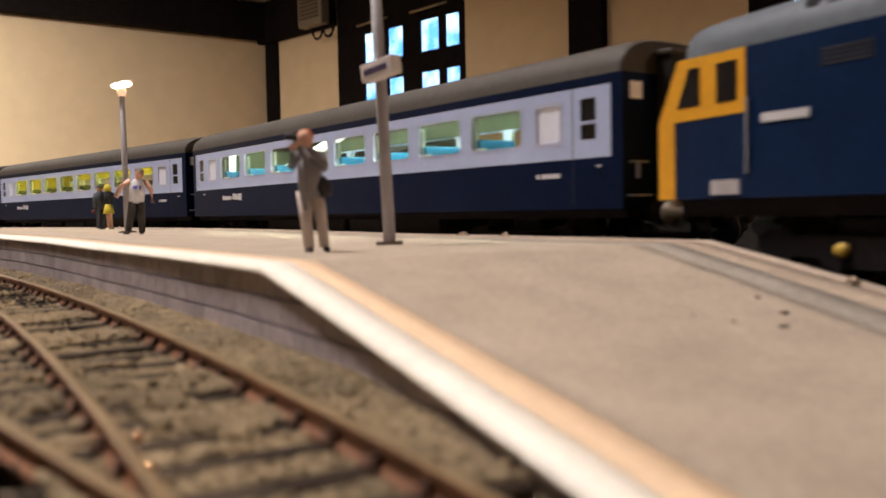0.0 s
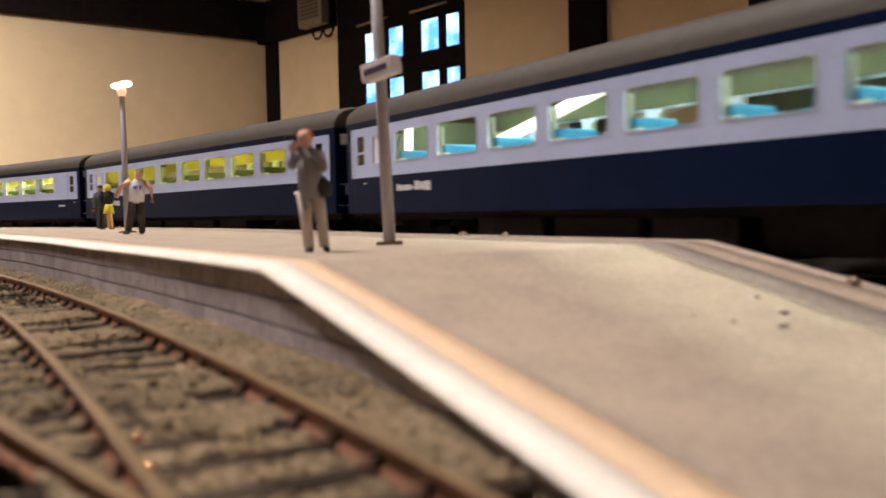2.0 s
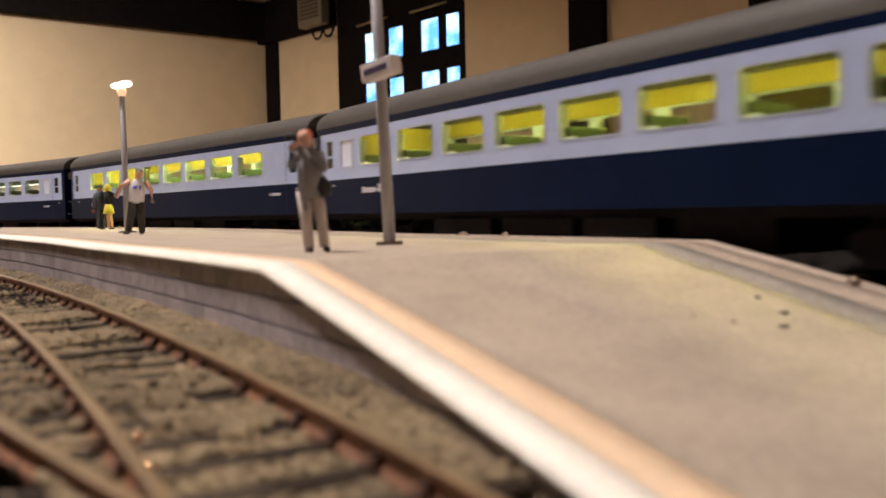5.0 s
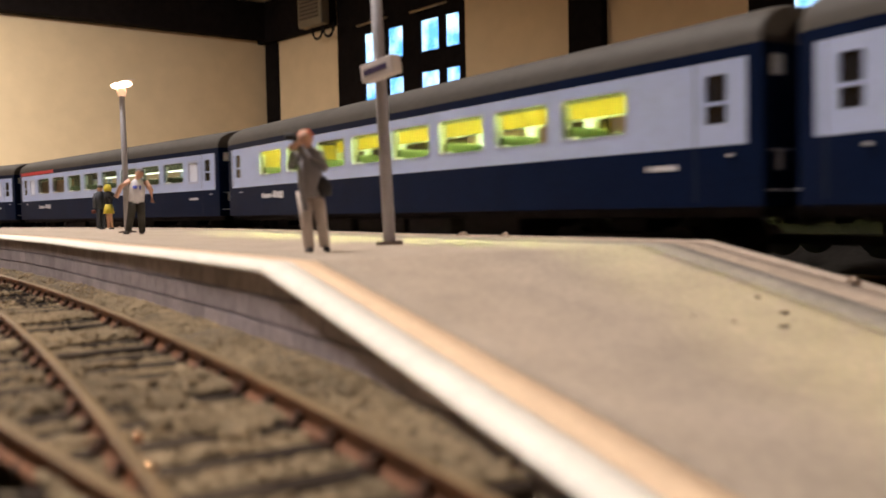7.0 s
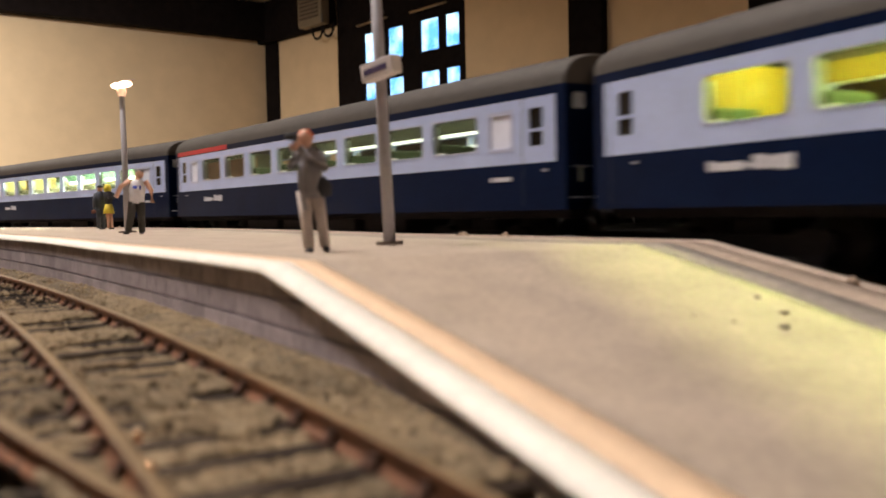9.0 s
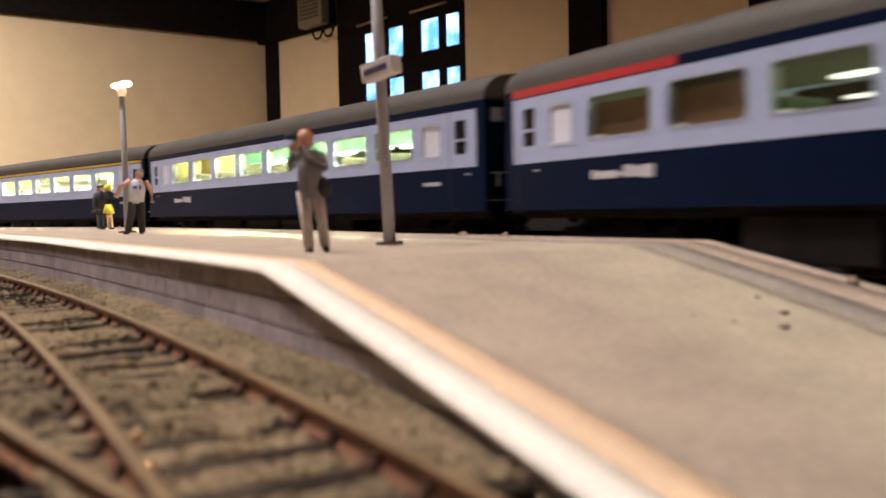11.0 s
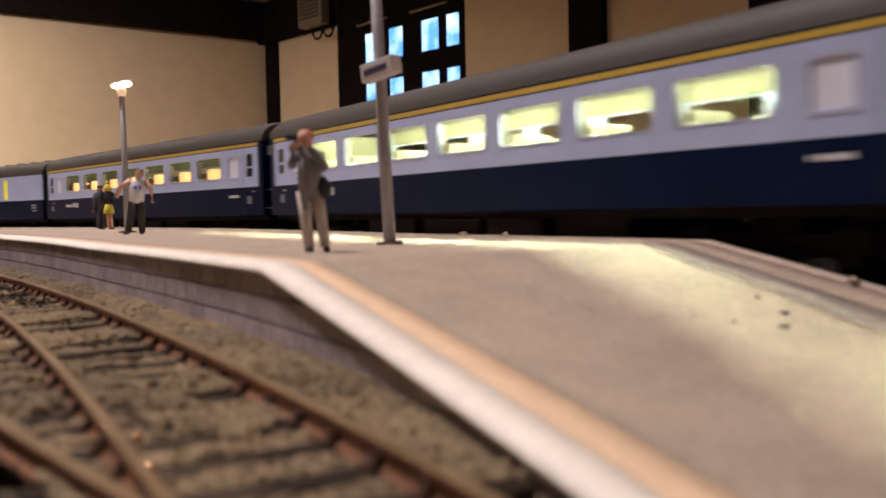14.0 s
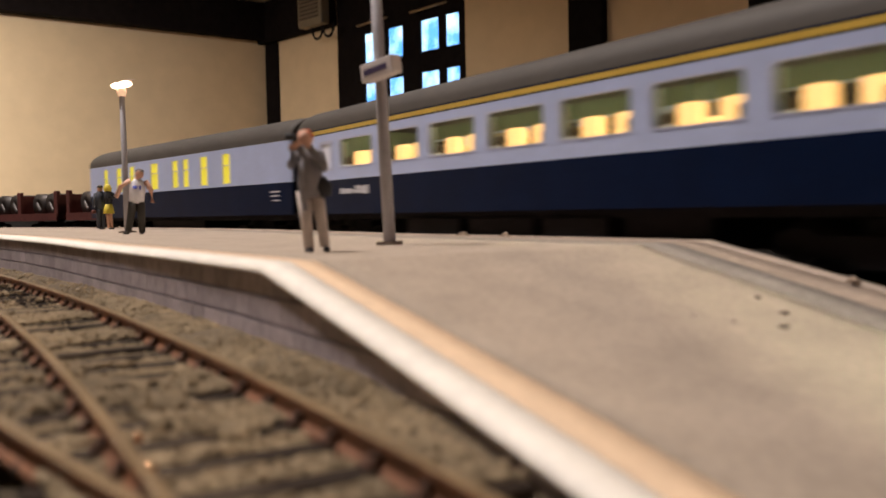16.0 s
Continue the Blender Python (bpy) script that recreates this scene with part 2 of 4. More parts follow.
    nt.links.new(n.outputs["Fac"], r.inputs[0])
    nt.links.new(r.outputs[0], nt.nodes["Principled BSDF"].inputs["Emission Color"])
    for a, b in ((1.02, 1.29), (1.485, 1.77)):
        bm = bmesh.new()
        tube(bm, [(a, -0.03, 2.11), (b, -0.03, 2.117)], (0.007, 0.007), 8)
        solid("curtain_rod", bm, mat("rod_brass", (0.30, 0.22, 0.13), 0.4, metal=0.4), "thin dull metal curtain rod on a window", "curtain rod", m=BACK)
    # a box on the beam, with cables
    h = thing("wall_heater", "beige metal heater box on a black beam", "heater", BACK)
    HB = mat("heater_beige", (0.18, 0.15, 0.105), 0.5, var=0.06, scale=20)
    part("casing", boxes((0.56, 0.80, -0.13, -0.062, 2.155, 2.40), bevel=0.01), HB, h)
    part("grille", boxes(*[(0.59, 0.77, -0.137, -0.129, 2.20 + 0.024 * i, 2.21 + 0.024 * i) for i in range(7)]), mat("heater_dark", (0.07, 0.05, 0.04), 0.5), h, "dark slatted grille")
    for x in (0.69, 0.80):
        bm = bmesh.new()
        tube(bm, [(x + 0.055 * math.cos(a), -0.075, 2.155 + 0.075 * math.sin(a)) for a in steps(math.pi, 2 * math.pi, 10)], [0.008] * 11, 6)
        part("cable", bm, BLACK, h, "looped black cable")


hall()

# ---- layout table ----
RAILZ, NEARZ = 0.9925, 0.990


def table():
    t = thing("layout_table", "plywood model railway baseboard on timber legs", "table")
    part("board", boxes((-2.6, 0.75, -2.1, 1.30, 0.955, 0.972)), BOARD, t)
    for x in (-2.5, 0.65):
        for y in (-2.0, 1.2):
            part("leg", boxes((x - 0.03, x + 0.03, y - 0.03, y + 0.03, 0, 0.955), bevel=0.004), BOARD, t)
    bm = bmesh.new()
    n, m = 190, 190
    grid = []
    for i in range(n + 1):
        row = []
        for j in range(m + 1):
            # denser around the near track
            x = -2.58 + 3.31 * i / n
            y = -2.08 + 3.36 * j / m
            # added bank: rises behind the wagons and blocks the pale wall below the coaches
            out = math.hypot(x - CX, y - CY) - RAD - 0.105
            row.append(bm.verts.new((x, y, 0.9845 + 0.0245 * min(1.0, max(0.0, out / 0.04)) + 0.0006 * noise.noise((x * 60, y * 60, 0)))))
        grid.append(row)
    for i in range(n):
        for j in range(m):
            bm.faces.new((grid[i][j], grid[i + 1][j], grid[i + 1][j + 1], grid[i][j + 1]))
    solid("ground", bm, GROUND, "near-black ground of the model railway", "ground", "structure", smooth=True)
    # main trackbed: shade under the train is put into its dark colour
    for d, w, m, label in ((0.0, 0.022, GROUND, "trackbed with the train's shade put into its dark colour"), (0.1290, 0.0120, BED, "grey-brown ballasted trackbed")):
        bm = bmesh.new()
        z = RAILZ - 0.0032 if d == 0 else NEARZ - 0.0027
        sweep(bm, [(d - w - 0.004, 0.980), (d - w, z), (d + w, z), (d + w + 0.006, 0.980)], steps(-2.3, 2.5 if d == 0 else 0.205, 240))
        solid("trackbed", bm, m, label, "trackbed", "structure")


table()


def rail_section(d, z):
    """Flat-bottomed rail: foot, web and head."""
    return [(d - 0.0010, z - 0.0026), (d + 0.0010, z - 0.0026), (d + 0.0010, z - 0.0022), (d + 0.0003, z - 0.0018), (d + 0.0003, z - 0.0009),
            (d + 0.0005, z - 0.0006), (d + 0.0005, z - 0.00005), (d + 0.0004, z), (d - 0.0004, z), (d - 0.0005, z - 0.00005), (d - 0.0005, z - 0.0006),
            (d - 0.0003, z - 0.0009), (d - 0.0003, z - 0.0018), (d - 0.0010, z - 0.0022)]


def rail(parent, d, z, a, b, n, label=""):
    bm = bmesh.new()
    sweep(bm, rail_section(d, z), steps(a, b, n))
    for f in bm.faces:
        c = f.calc_center_median()
        f.material_index = 1 if c.z > z - 0.0001 else 0
    ob = part("rail", mesh_of("rail", bm, RUST, RAILTOP), None, parent, label)
    return ob


def track(name, label, d, z, a, b, gap, detail):
    t = thing(name, label, "railway track", kind="structure")
    for e in (-0.00825, 0.00825):
        rail(t, d + e, z, a, b, int((b - a) / 0.012), "rusty rail with a worn bright head")
    me = mesh_of("sleeper", boxes((-0.0016, 0.0016, -0.0155, 0.0155, -0.0012, 0.0), bevel=0.0002), SLEEPER)
    ch = mesh_of("chair", boxes((-0.0008, 0.0008, -0.0016, 0.0016, 0.0, 0.0005), (-0.0005, 0.0005, -0.0010, 0.0010, 0.0004, 0.0011)), mat("chair_rust", (0.075, 0.034, 0.018), 0.85, var=0.3, scale=800)) if detail else None
    s = a + 0.004
    while s < b:
        jig = random.uniform(-1.5, 1.5)
        x, y = arc(s, d)
        sl = part("sleeper", me, None, t, at=pose(x, y, z - (0.0021 if detail else 0.0026), 0, 0, turn(s) + jig))
        if ch and s > -0.25:
            for e in (-0.00825, 0.00825):
                part("chair", ch, None, sl, at=pose(0, -e, 0))
        s += gap
    return t


track("track_near", "rusty model track on dark sleepers beside the platform", 0.1270, NEARZ, -0.75, 0.30, 0.0087, True)
track("track_main", "model track under the passing train", 0.0, RAILZ, -2.2, 2.4, 0.0157, False)

# ---- platform ----
RAMPEND = 0.215
LINE = steps(-0.72, KINK - 0.004, 90) + [KINK - 0.0015, KINK, KINK + 0.0015] + steps(KINK + 0.005, RAMPEND, 22)


def platform():
    p = thing("platform", "model station platform with a sandy surface and end ramp", "platform", kind="structure")
    def strip(name, e0, e1, lift, thick, material, label, base=None, ss=LINE, nd=1, skew=(0, 0)):
        bm = bmesh.new()
        rings = []
        for s in ss:
            ring = []
            run = max(0.0, s - KINK)
            d0, d1 = e0 + skew[0] * run, e1 + skew[1] * run
            for j in range(nd + 1):
                d = d0 + (d1 - d0) * j / nd
                z = top(s, d) + lift + 0.00018 * noise.noise((s * 45, d * 45, 3)) * (nd > 1)
                ring.append(bm.verts.new((*arc(s, d), z)))
            for d in (d1, d0):
                z = top(s, d) + lift - thick if base is None else base
                ring.append(bm.verts.new((*arc(s, d), min(z, top(s, d) + lift - 0.0001))))
            rings.append(ring)
        n = len(rings[0])
        for ra, rb in zip(rings, rings[1:]):
            for k in range(n):
                f = bm.faces.new((ra[k], ra[(k + 1) % n], rb[(k + 1) % n], rb[k]))
                f.smooth = k < nd
        bm.faces.new(rings[0][::-1]), bm.faces.new(rings[-1])
        return part(name, bm, material, p, label)
    strip("surface", 0.0385, 0.1004, 0.0, 0.01, ASPHALT, "sandy beige platform surface", 0.980, nd=14, skew=(0.12, -0.034))
    strip("worn_strip", 0.0308, 0.0385, 0.0, 0.01, STRIP, "darker grey strip along the edge slabs", 0.980, skew=(0.08, 0.12))
    strip("inner_slab", 0.0245, 0.0308, 0.0, 0.01, EDGE, "brown worn edge slabs", 0.980, skew=(0, 0.08))
    strip("far_coping", 0.0207, 0.0245, 0.0002, 0.01, mat("coping_worn", (0.52, 0.42, 0.33), 0.7, var=0.15, scale=500, bump=0.3), "pale worn coping", 0.980)
    strip("wall_core", 0.1004, 0.1072, -0.0013, 0.01, JOINT, "dark joints of the platform wall", 0.980, skew=(-0.034, -0.012))
    strip("near_slab", 0.1004, 0.1043, 0.0, 0.002, SLAB, "tan edge slabs", skew=(-0.034, -0.012))
    bm = bmesh.new()
    sweep(bm, [(0.1043, 1.0001), (0.1072, 1.0001), (0.1080, 0.9998), (0.1086, 0.9992), (0.1087, 0.9987), (0.1043, 0.9987)], LINE, ramp=True, skew=-0.012)
    for f in bm.faces:
        f.smooth = len(f.verts) == 4 and f.normal.z > -0.5
    part("coping", bm, COPING, p, "white painted coping")
    # wall of the near edge: three courses of blocks
    w = thing("platform_wall", "purple-grey block wall of the platform edge", "wall", kind="structure")
    hgt, row = 0.0034, 0
    for row in range(4):
        z1 = 1.0 - 0.0012 - row * (hgt + 0.00022)
        s = -0.40 + (row % 2) * 0.0035
        while s < RAMPEND - 0.008:
            a, b = s + 0.0001, s + 0.0070 - 0.0001
            hi = min(z1, top(b, 0.108) - 0.0012)
            lo = z1 - hgt
            if hi - lo > 0.0006:
                bm = bmesh.new()
                up = top(min(a, 0.0), 0.108) - 1.0
                lo, hi = lo + up, hi if s > 0 else z1 + up
                face = 0.1080 - 0.0004 * min(1.0, max(0.0, (s - 0.02) / 0.08))
                sweep(bm, [(0.1070, lo), (0.1070, hi), (face, hi - 0.0001), (face, lo + 0.0001)], [a, (a + b) / 2, b], skew=-0.01)
                part("block", bm, BLOCK, w)
            s += 0.0070
    # small black specks of grit on the ramp
    for s, d, r in ((0.1690, 0.0570, 0.0008), (0.1642, 0.0512, 0.0007), (0.1655, 0.0620, 0.0004), (0.1620, 0.0655, 0.0003), (0.157, 0.048, 0.0005)):
        bm = bmesh.new()
        bmesh.ops.create_icosphere(bm, subdivisions=2, radius=r)
        for v in bm.verts:
            v.co += v.co.normalized() * r * 0.35 * noise.noise(v.co * 2500)
            v.co.z *= 0.35
        x, y = arc(s, d)
        solid("grit_crumb", bm, mat("grit_brown", (0.10, 0.075, 0.055), 0.9, scale=900), "small brown crumb on the platform ramp", "grit", m=pose(x, y, top(s, d) + 0.0001), smooth=True)
    # loose scraps along the far edge
    for s, d, l in ((0.045, 0.026, 0.006), (0.062, 0.025, 0.004), (-0.23, 0.030, 0.006), (0.155, 0.0245, 0.003)):
        bm = bmesh.new()
        tube(bm, [(-l / 2, 0, 0), (-l * 0.2, 0.0006, 0.0006), (l * 0.2, -0.0004, 0.0007), (l / 2, 0, 0)], (0.0001, 0.0006, 0.0005, 0.0001), 7, 0.5)
        x, y = arc(s, d)
        solid("paper_scrap", bm, mat("scrap_tan", (0.36, 0.27, 0.2), 0.9, scale=900), "curled scrap of card on the platform edge", "scrap", m=pose(x, y, top(s, d) + 0.0002, 0, 0, turn(s)), smooth=True)


platform()


# ---- lamps and sign on the platform ----
def lamp_post(x, y, z, lean):
    t = thing("platform_lamp", "grey lamp post with a glowing twin lantern", "lamp post", pose(x, y, z, 0, lean, 0))
    bm = bmesh.new()
    tube(bm, [(0, 0, 0), (0, 0, 0.0008)], (0.0024, 0.0022), 16)
    box(bm, -0.0026, 0.0026, -0.0022, 0.0022, 0.00002, 0.0006)
    part("base_plate", bm, mat("plate_brown", (0.16, 0.12, 0.1), 0.6, scale=700), t)
    bm = bmesh.new()
    tube(bm, [(0, 0, 0.0006), (0, 0, 0.02), (0, 0, 0.0518)], (0.00118, 0.00110, 0.0010), 16)
    part("post", bm, MASTM, t)
    bm = bmesh.new()
    tube(bm, [(0, 0, 0.0512), (0, 0, 0.0530), (0, 0, 0.0542)], (0.0012, 0.0018, 0.0014), 16)
    part("collar", bm, mat("collar_cream", (0.7, 0.55, 0.42), 0.5, glow=(1.0, 0.6, 0.35), power=0.8), t, "translucent cream collar")
    for e in (-1, 1):
        bm = bmesh.new()
        bmesh.ops.create_uvsphere(bm, u_segments=20, v_segments=10, radius=1.0)
        for v in bm.verts:
            v.co = Vector((v.co.x * 0.0027 + e * 0.0013, v.co.y * 0.0024, v.co.z * 0.0012 + 0.0554 + 0.0003 * e))
        part("lantern", bm, GLOWM, t, "glowing white lantern bowl", smooth=True)
    bm = bmesh.new()
    tube(bm, [(0.0005, 0, 0.0568), (0.005, 0, 0.0572)], (0.0004, 0.0003), 8)
    part("hood", bm, mat("hood_pink", (0.65, 0.5, 0.42), 0.5), t)
    return t


lamp_post(-0.1189, 0.3308, 1.0008, -0.4)


def sign_mast():
    t = thing("sign_mast", "grey mast carrying a white station name box", "sign post", pose(-0.0109, 0.1798, 1.0, 0, -1.9, 0))
    bm = bmesh.new()
    box(bm, -0.0026, 0.0026, -0.0022, 0.0022, 0.00002, 0.0007)
    part("base_plate", bm, mat("plate_brown", (0.16, 0.12, 0.1), 0.6, scale=700), t)
    bm = bmesh.new()
    tube(bm, [(0, 0, 0.0006), (0, 0, 0.03), (0, 0, 0.062)], (0.00125, 0.0012, 0.00115), 18)
    part("mast", bm, MASTM, t)
    s = part("sign_box", boxes((-0.0046, 0.0046, -0.0014, 0.0014, -0.0018, 0.0018), bevel=0.0003), mat("sign_white", (0.80, 0.74, 0.72), 0.5, var=0.04, scale=700), t, "white sign box", at=pose(0.0004, -0.0034, 0.0352, 0, -7, -42))
    part("lettering_bar", boxes((-0.0036, 0.0030, -0.00148, -0.00135, -0.0007, 0.0005)), mat("sign_dark", (0.08, 0.06, 0.14), 0.6), s, "dark bar of lettering")


sign_mast()


# ---- figures: plain painted shapes ----
def figurine(name, label, x, y, z, rz, hgt, mats, pieces, lean=0):
    bm = bmesh.new()
    for pts, radii, slot, flat in pieces:
        tube(bm, pts, radii, 10, flat, slot=slot)
    for v in bm.verts:
        v.co *= hgt
    solid(name, bm, mats, label, "model figure", m=pose(x, y, z, 0, lean, rz))


def head(z, r, slot, x=0.0, y=0.0):
    return ([(x, y, z + r * 1.2 * math.sin(a)) for a in steps(-1.45, 1.45, 7)], [r * math.cos(a) for a in steps(-1.45, 1.45, 7)], slot, 1.0)


def figures():
    skin = mat("painted_skin", (0.72, 0.42, 0.30), 0.6, var=0.05)
    ginger = mat("painted_ginger", (0.55, 0.11, 0.04), 0.7)
    jacket = mat("painted_grey_jacket", (0.23, 0.215, 0.23), 0.7)
    dark = mat("painted_black", (0.025, 0.025, 0.03), 0.7)
    stone = mat("painted_stone", (0.56, 0.49, 0.45), 0.7)
    white = mat("painted_white", (0.86, 0.86, 0.92), 0.6)
    blue = mat("painted_blue", (0.05, 0.08, 0.45), 0.6)
    trousers = mat("painted_charcoal", (0.055, 0.052, 0.045), 0.7)
    lemon = mat("painted_lemon", (0.75, 0.62, 0.06), 0.6)
    navy = mat("painted_navy", (0.055, 0.065, 0.09), 0.7)
    brown = mat("painted_brown", (0.12, 0.035, 0.025), 0.7)
    # photographer in a grey jacket, camera raised
    x, y = -0.0221, 0.1530
    figurine("figurine", "painted figure in grey jacket raising a camera", x, y, 1.0, 8, 0.0214, (skin, jacket, stone, dark, ginger), [
        ([(-0.055, 0, 0.03), (-0.055, 0, 0.25), (-0.05, 0, 0.5)], (0.042, 0.048, 0.066), 2, 0.9),
        ([(0.072, 0, 0.03), (0.065, 0, 0.25), (0.045, 0, 0.5)], (0.040, 0.047, 0.066), 2, 0.9),
        ([(-0.035, -0.03, 0.012), (-0.085, -0.05, 0.012)], (0.03, 0.022), 3, 1), ([(0.085, -0.03, 0.012), (0.08, -0.06, 0.012)], (0.028, 0.022), 3, 1),
        ([(0.01, 0, 0.44), (0.01, 0, 0.52), (0.02, 0, 0.66), (0.02, 0, 0.80), (0.0, 0, 0.845)], (0.094, 0.098, 0.092, 0.098, 0.05), 1, 0.75),
        ([(-0.05, -0.04, 0.34), (-0.06, -0.04, 0.55), (-0.045, -0.04, 0.74)], (0.022, 0.035, 0.03), 1, 0.6),
        ([(0.115, -0.02, 0.44), (0.11, -0.03, 0.52), (0.10, -0.02, 0.60)], (0.05, 0.07, 0.03), 3, 0.7),
        ([(0.10, 0, 0.79), (0.13, -0.06, 0.68), (-0.02, -0.14, 0.80), (-0.05, -0.13, 0.86)], (0.048, 0.045, 0.036, 0.03), 1, 1),
        ([(-0.07, 0, 0.80), (-0.12, -0.07, 0.72), (-0.10, -0.14, 0.84)], (0.045, 0.042, 0.034), 1, 1),
        ([(-0.12, -0.13, 0.84), (-0.03, -0.13, 0.88)], (0.035, 0.032), 0, 1),
        ([(-0.15, -0.15, 0.945), (-0.06, -0.13, 0.925)], (0.028, 0.032), 3, 1),
        head(0.915, 0.066, 0, 0.0, -0.02), ([(0.005, 0, 0.93), (0.01, 0.0, 0.965), (0.012, 0, 0.995)], (0.068, 0.066, 0.03), 4, 1)], lean=-4.5)
    # figure in a white vest
    x, y = -0.1068, 0.3042
    figurine("figurine", "painted figure in white vest and charcoal trousers", x, y, 1.0007, 12, 0.0232, (skin, white, trousers, blue, jacket), [
        ([(-0.10, 0, 0.03), (-0.075, 0, 0.25), (-0.05, 0, 0.48)], (0.045, 0.055, 0.07), 2, 0.9),
        ([(0.10, 0, 0.03), (0.08, 0, 0.25), (0.05, 0, 0.48)], (0.045, 0.055, 0.07), 2, 0.9),
        ([(-0.10, -0.02, 0.012), (-0.14, -0.08, 0.012)], (0.03, 0.022), 2, 1), ([(0.10, -0.02, 0.012), (0.10, -0.08, 0.012)], (0.03, 0.022), 2, 1),
        ([(0, 0, 0.46), (0, 0, 0.52), (0, 0, 0.68), (0, 0, 0.78), (0, 0, 0.83)], (0.105, 0.108, 0.122, 0.095, 0.045), 1, 0.65),
        ([(-0.05, -0.083, 0.70), (0.01, -0.086, 0.70)], (0.035, 0.035), 3, 0.3), ([(0.05, -0.08, 0.67), (0.05, -0.08, 0.73)], (0.012, 0.012), 3, 0.5),
        ([(-0.11, 0, 0.80), (-0.23, -0.02, 0.70), (-0.29, -0.04, 0.53)], (0.040, 0.036, 0.032), 0, 1),
        ([(0.11, 0, 0.80), (0.20, -0.01, 0.67), (0.23, -0.04, 0.49)], (0.040, 0.036, 0.032), 0, 1),
        ([(0, 0, 0.80), (0, 0, 0.86)], (0.04, 0.04), 0, 1), head(0.905, 0.062, 0, 0.02, -0.01),
        ([(0.02, 0, 0.935), (0.02, 0, 0.965), (0.02, 0, 0.985)], (0.064, 0.055, 0.02), 4, 1)], lean=4.5)
    # the couple
    x, y = -0.1616, 0.4150
    figurine("figurine", "painted figure in dark suit beside another", x, y, 1.0011, 30, 0.0212, (skin, navy, dark, brown), [
        ([(-0.05, 0, 0.03), (-0.045, 0, 0.25), (-0.035, 0, 0.5)], (0.045, 0.05, 0.07), 1, 0.9), ([(0.05, 0, 0.03), (0.045, 0, 0.25), (0.035, 0, 0.5)], (0.045, 0.05, 0.07), 1, 0.9),
        ([(-0.05, 0, 0.012), (0.08, -0.03, 0.012)], (0.028, 0.022), 2, 1),
        ([(0, 0, 0.45), (0, 0, 0.65), (0, 0, 0.80), (0, 0, 0.85)], (0.10, 0.105, 0.11, 0.05), 1, 0.75),
        ([(-0.09, 0, 0.80), (-0.13, 0.0, 0.64), (-0.14, -0.03, 0.47)], (0.045, 0.042, 0.03), 1, 1), ([(-0.15, -0.04, 0.36), (-0.16, -0.04, 0.44)], (0.05, 0.05), 3, 0.5),
        ([(0.08, 0, 0.79), (0.17, -0.06, 0.72), (0.24, -0.05, 0.70)], (0.042, 0.04, 0.035), 1, 1), head(0.90, 0.06, 0), ([(0, 0, 0.93), (0, 0, 0.97), (0, 0, 0.99)], (0.063, 0.055, 0.02), 2, 1)])
    x, y = -0.1568, 0.4125
    figurine("figurine", "painted figure in yellow skirt and dark top", x, y, 1.0011, 20, 0.0212, (skin, lemon, dark), [
        ([(-0.02, 0, 0.03), (-0.02, 0, 0.2), (-0.025, 0, 0.36)], (0.028, 0.035, 0.045), 0, 1), ([(0.06, 0, 0.03), (0.045, 0, 0.2), (0.03, 0, 0.36)], (0.028, 0.035, 0.045), 0, 1),
        ([(0.0, 0, 0.012), (0.10, -0.02, 0.012)], (0.025, 0.02), 2, 1), ([(0, 0, 0.35), (0, 0, 0.45), (0, 0, 0.56)], (0.12, 0.105, 0.075), 1, 0.8),
        ([(0, 0, 0.55), (0, 0, 0.70), (0, 0, 0.81), (0, 0, 0.85)], (0.075, 0.095, 0.10, 0.04), 2, 0.75),
        ([(0.09, 0, 0.79), (0.12, -0.05, 0.70), (0.0, -0.11, 0.70)], (0.04, 0.036, 0.03), 2, 1), head(0.90, 0.058, 0, -0.02),
        ([(-0.01, 0, 0.84), (-0.01, 0.01, 0.91), (-0.01, 0, 0.98), (-0.01, 0, 1.0)], (0.075, 0.088, 0.06, 0.02), 1, 1)])


figures()


# ---- ballast and the turnout beside the near track ----
def bank(s, d):
    """Height of the ballast shoulder that rises from the rail to the platform wall."""
    k = min(1.0, max(0.0, (0.1178 - d) / 0.0095))
    return min(NEARZ - 0.0022 + k * (0.0016 - 0.06 * max(0.0, s - 0.15)), top(s, 0.109) - 0.0030)


def shoulder():
    bm = bmesh.new()
    grid = [[bm.verts.new((*arc(s, d), bank(s, d) + 0.0004 * noise.noise((s * 90, d * 90, 2)) if 0.1070 < d < 0.1180 else 0.982)) for d in (0.1068, *steps(0.1071, 0.1179, 8), 0.1182)] for s in steps(-0.45, 0.197, 215)]
    for ra, rb in zip(grid, grid[1:]):
        for k in range(len(ra) - 1):
            bm.faces.new((ra[k], ra[k + 1], rb[k + 1], rb[k]))
    solid("ballast_shoulder", bm, BED, "olive-brown ballast banked against the platform wall", "ballast", "structure", smooth=True)


shoulder()


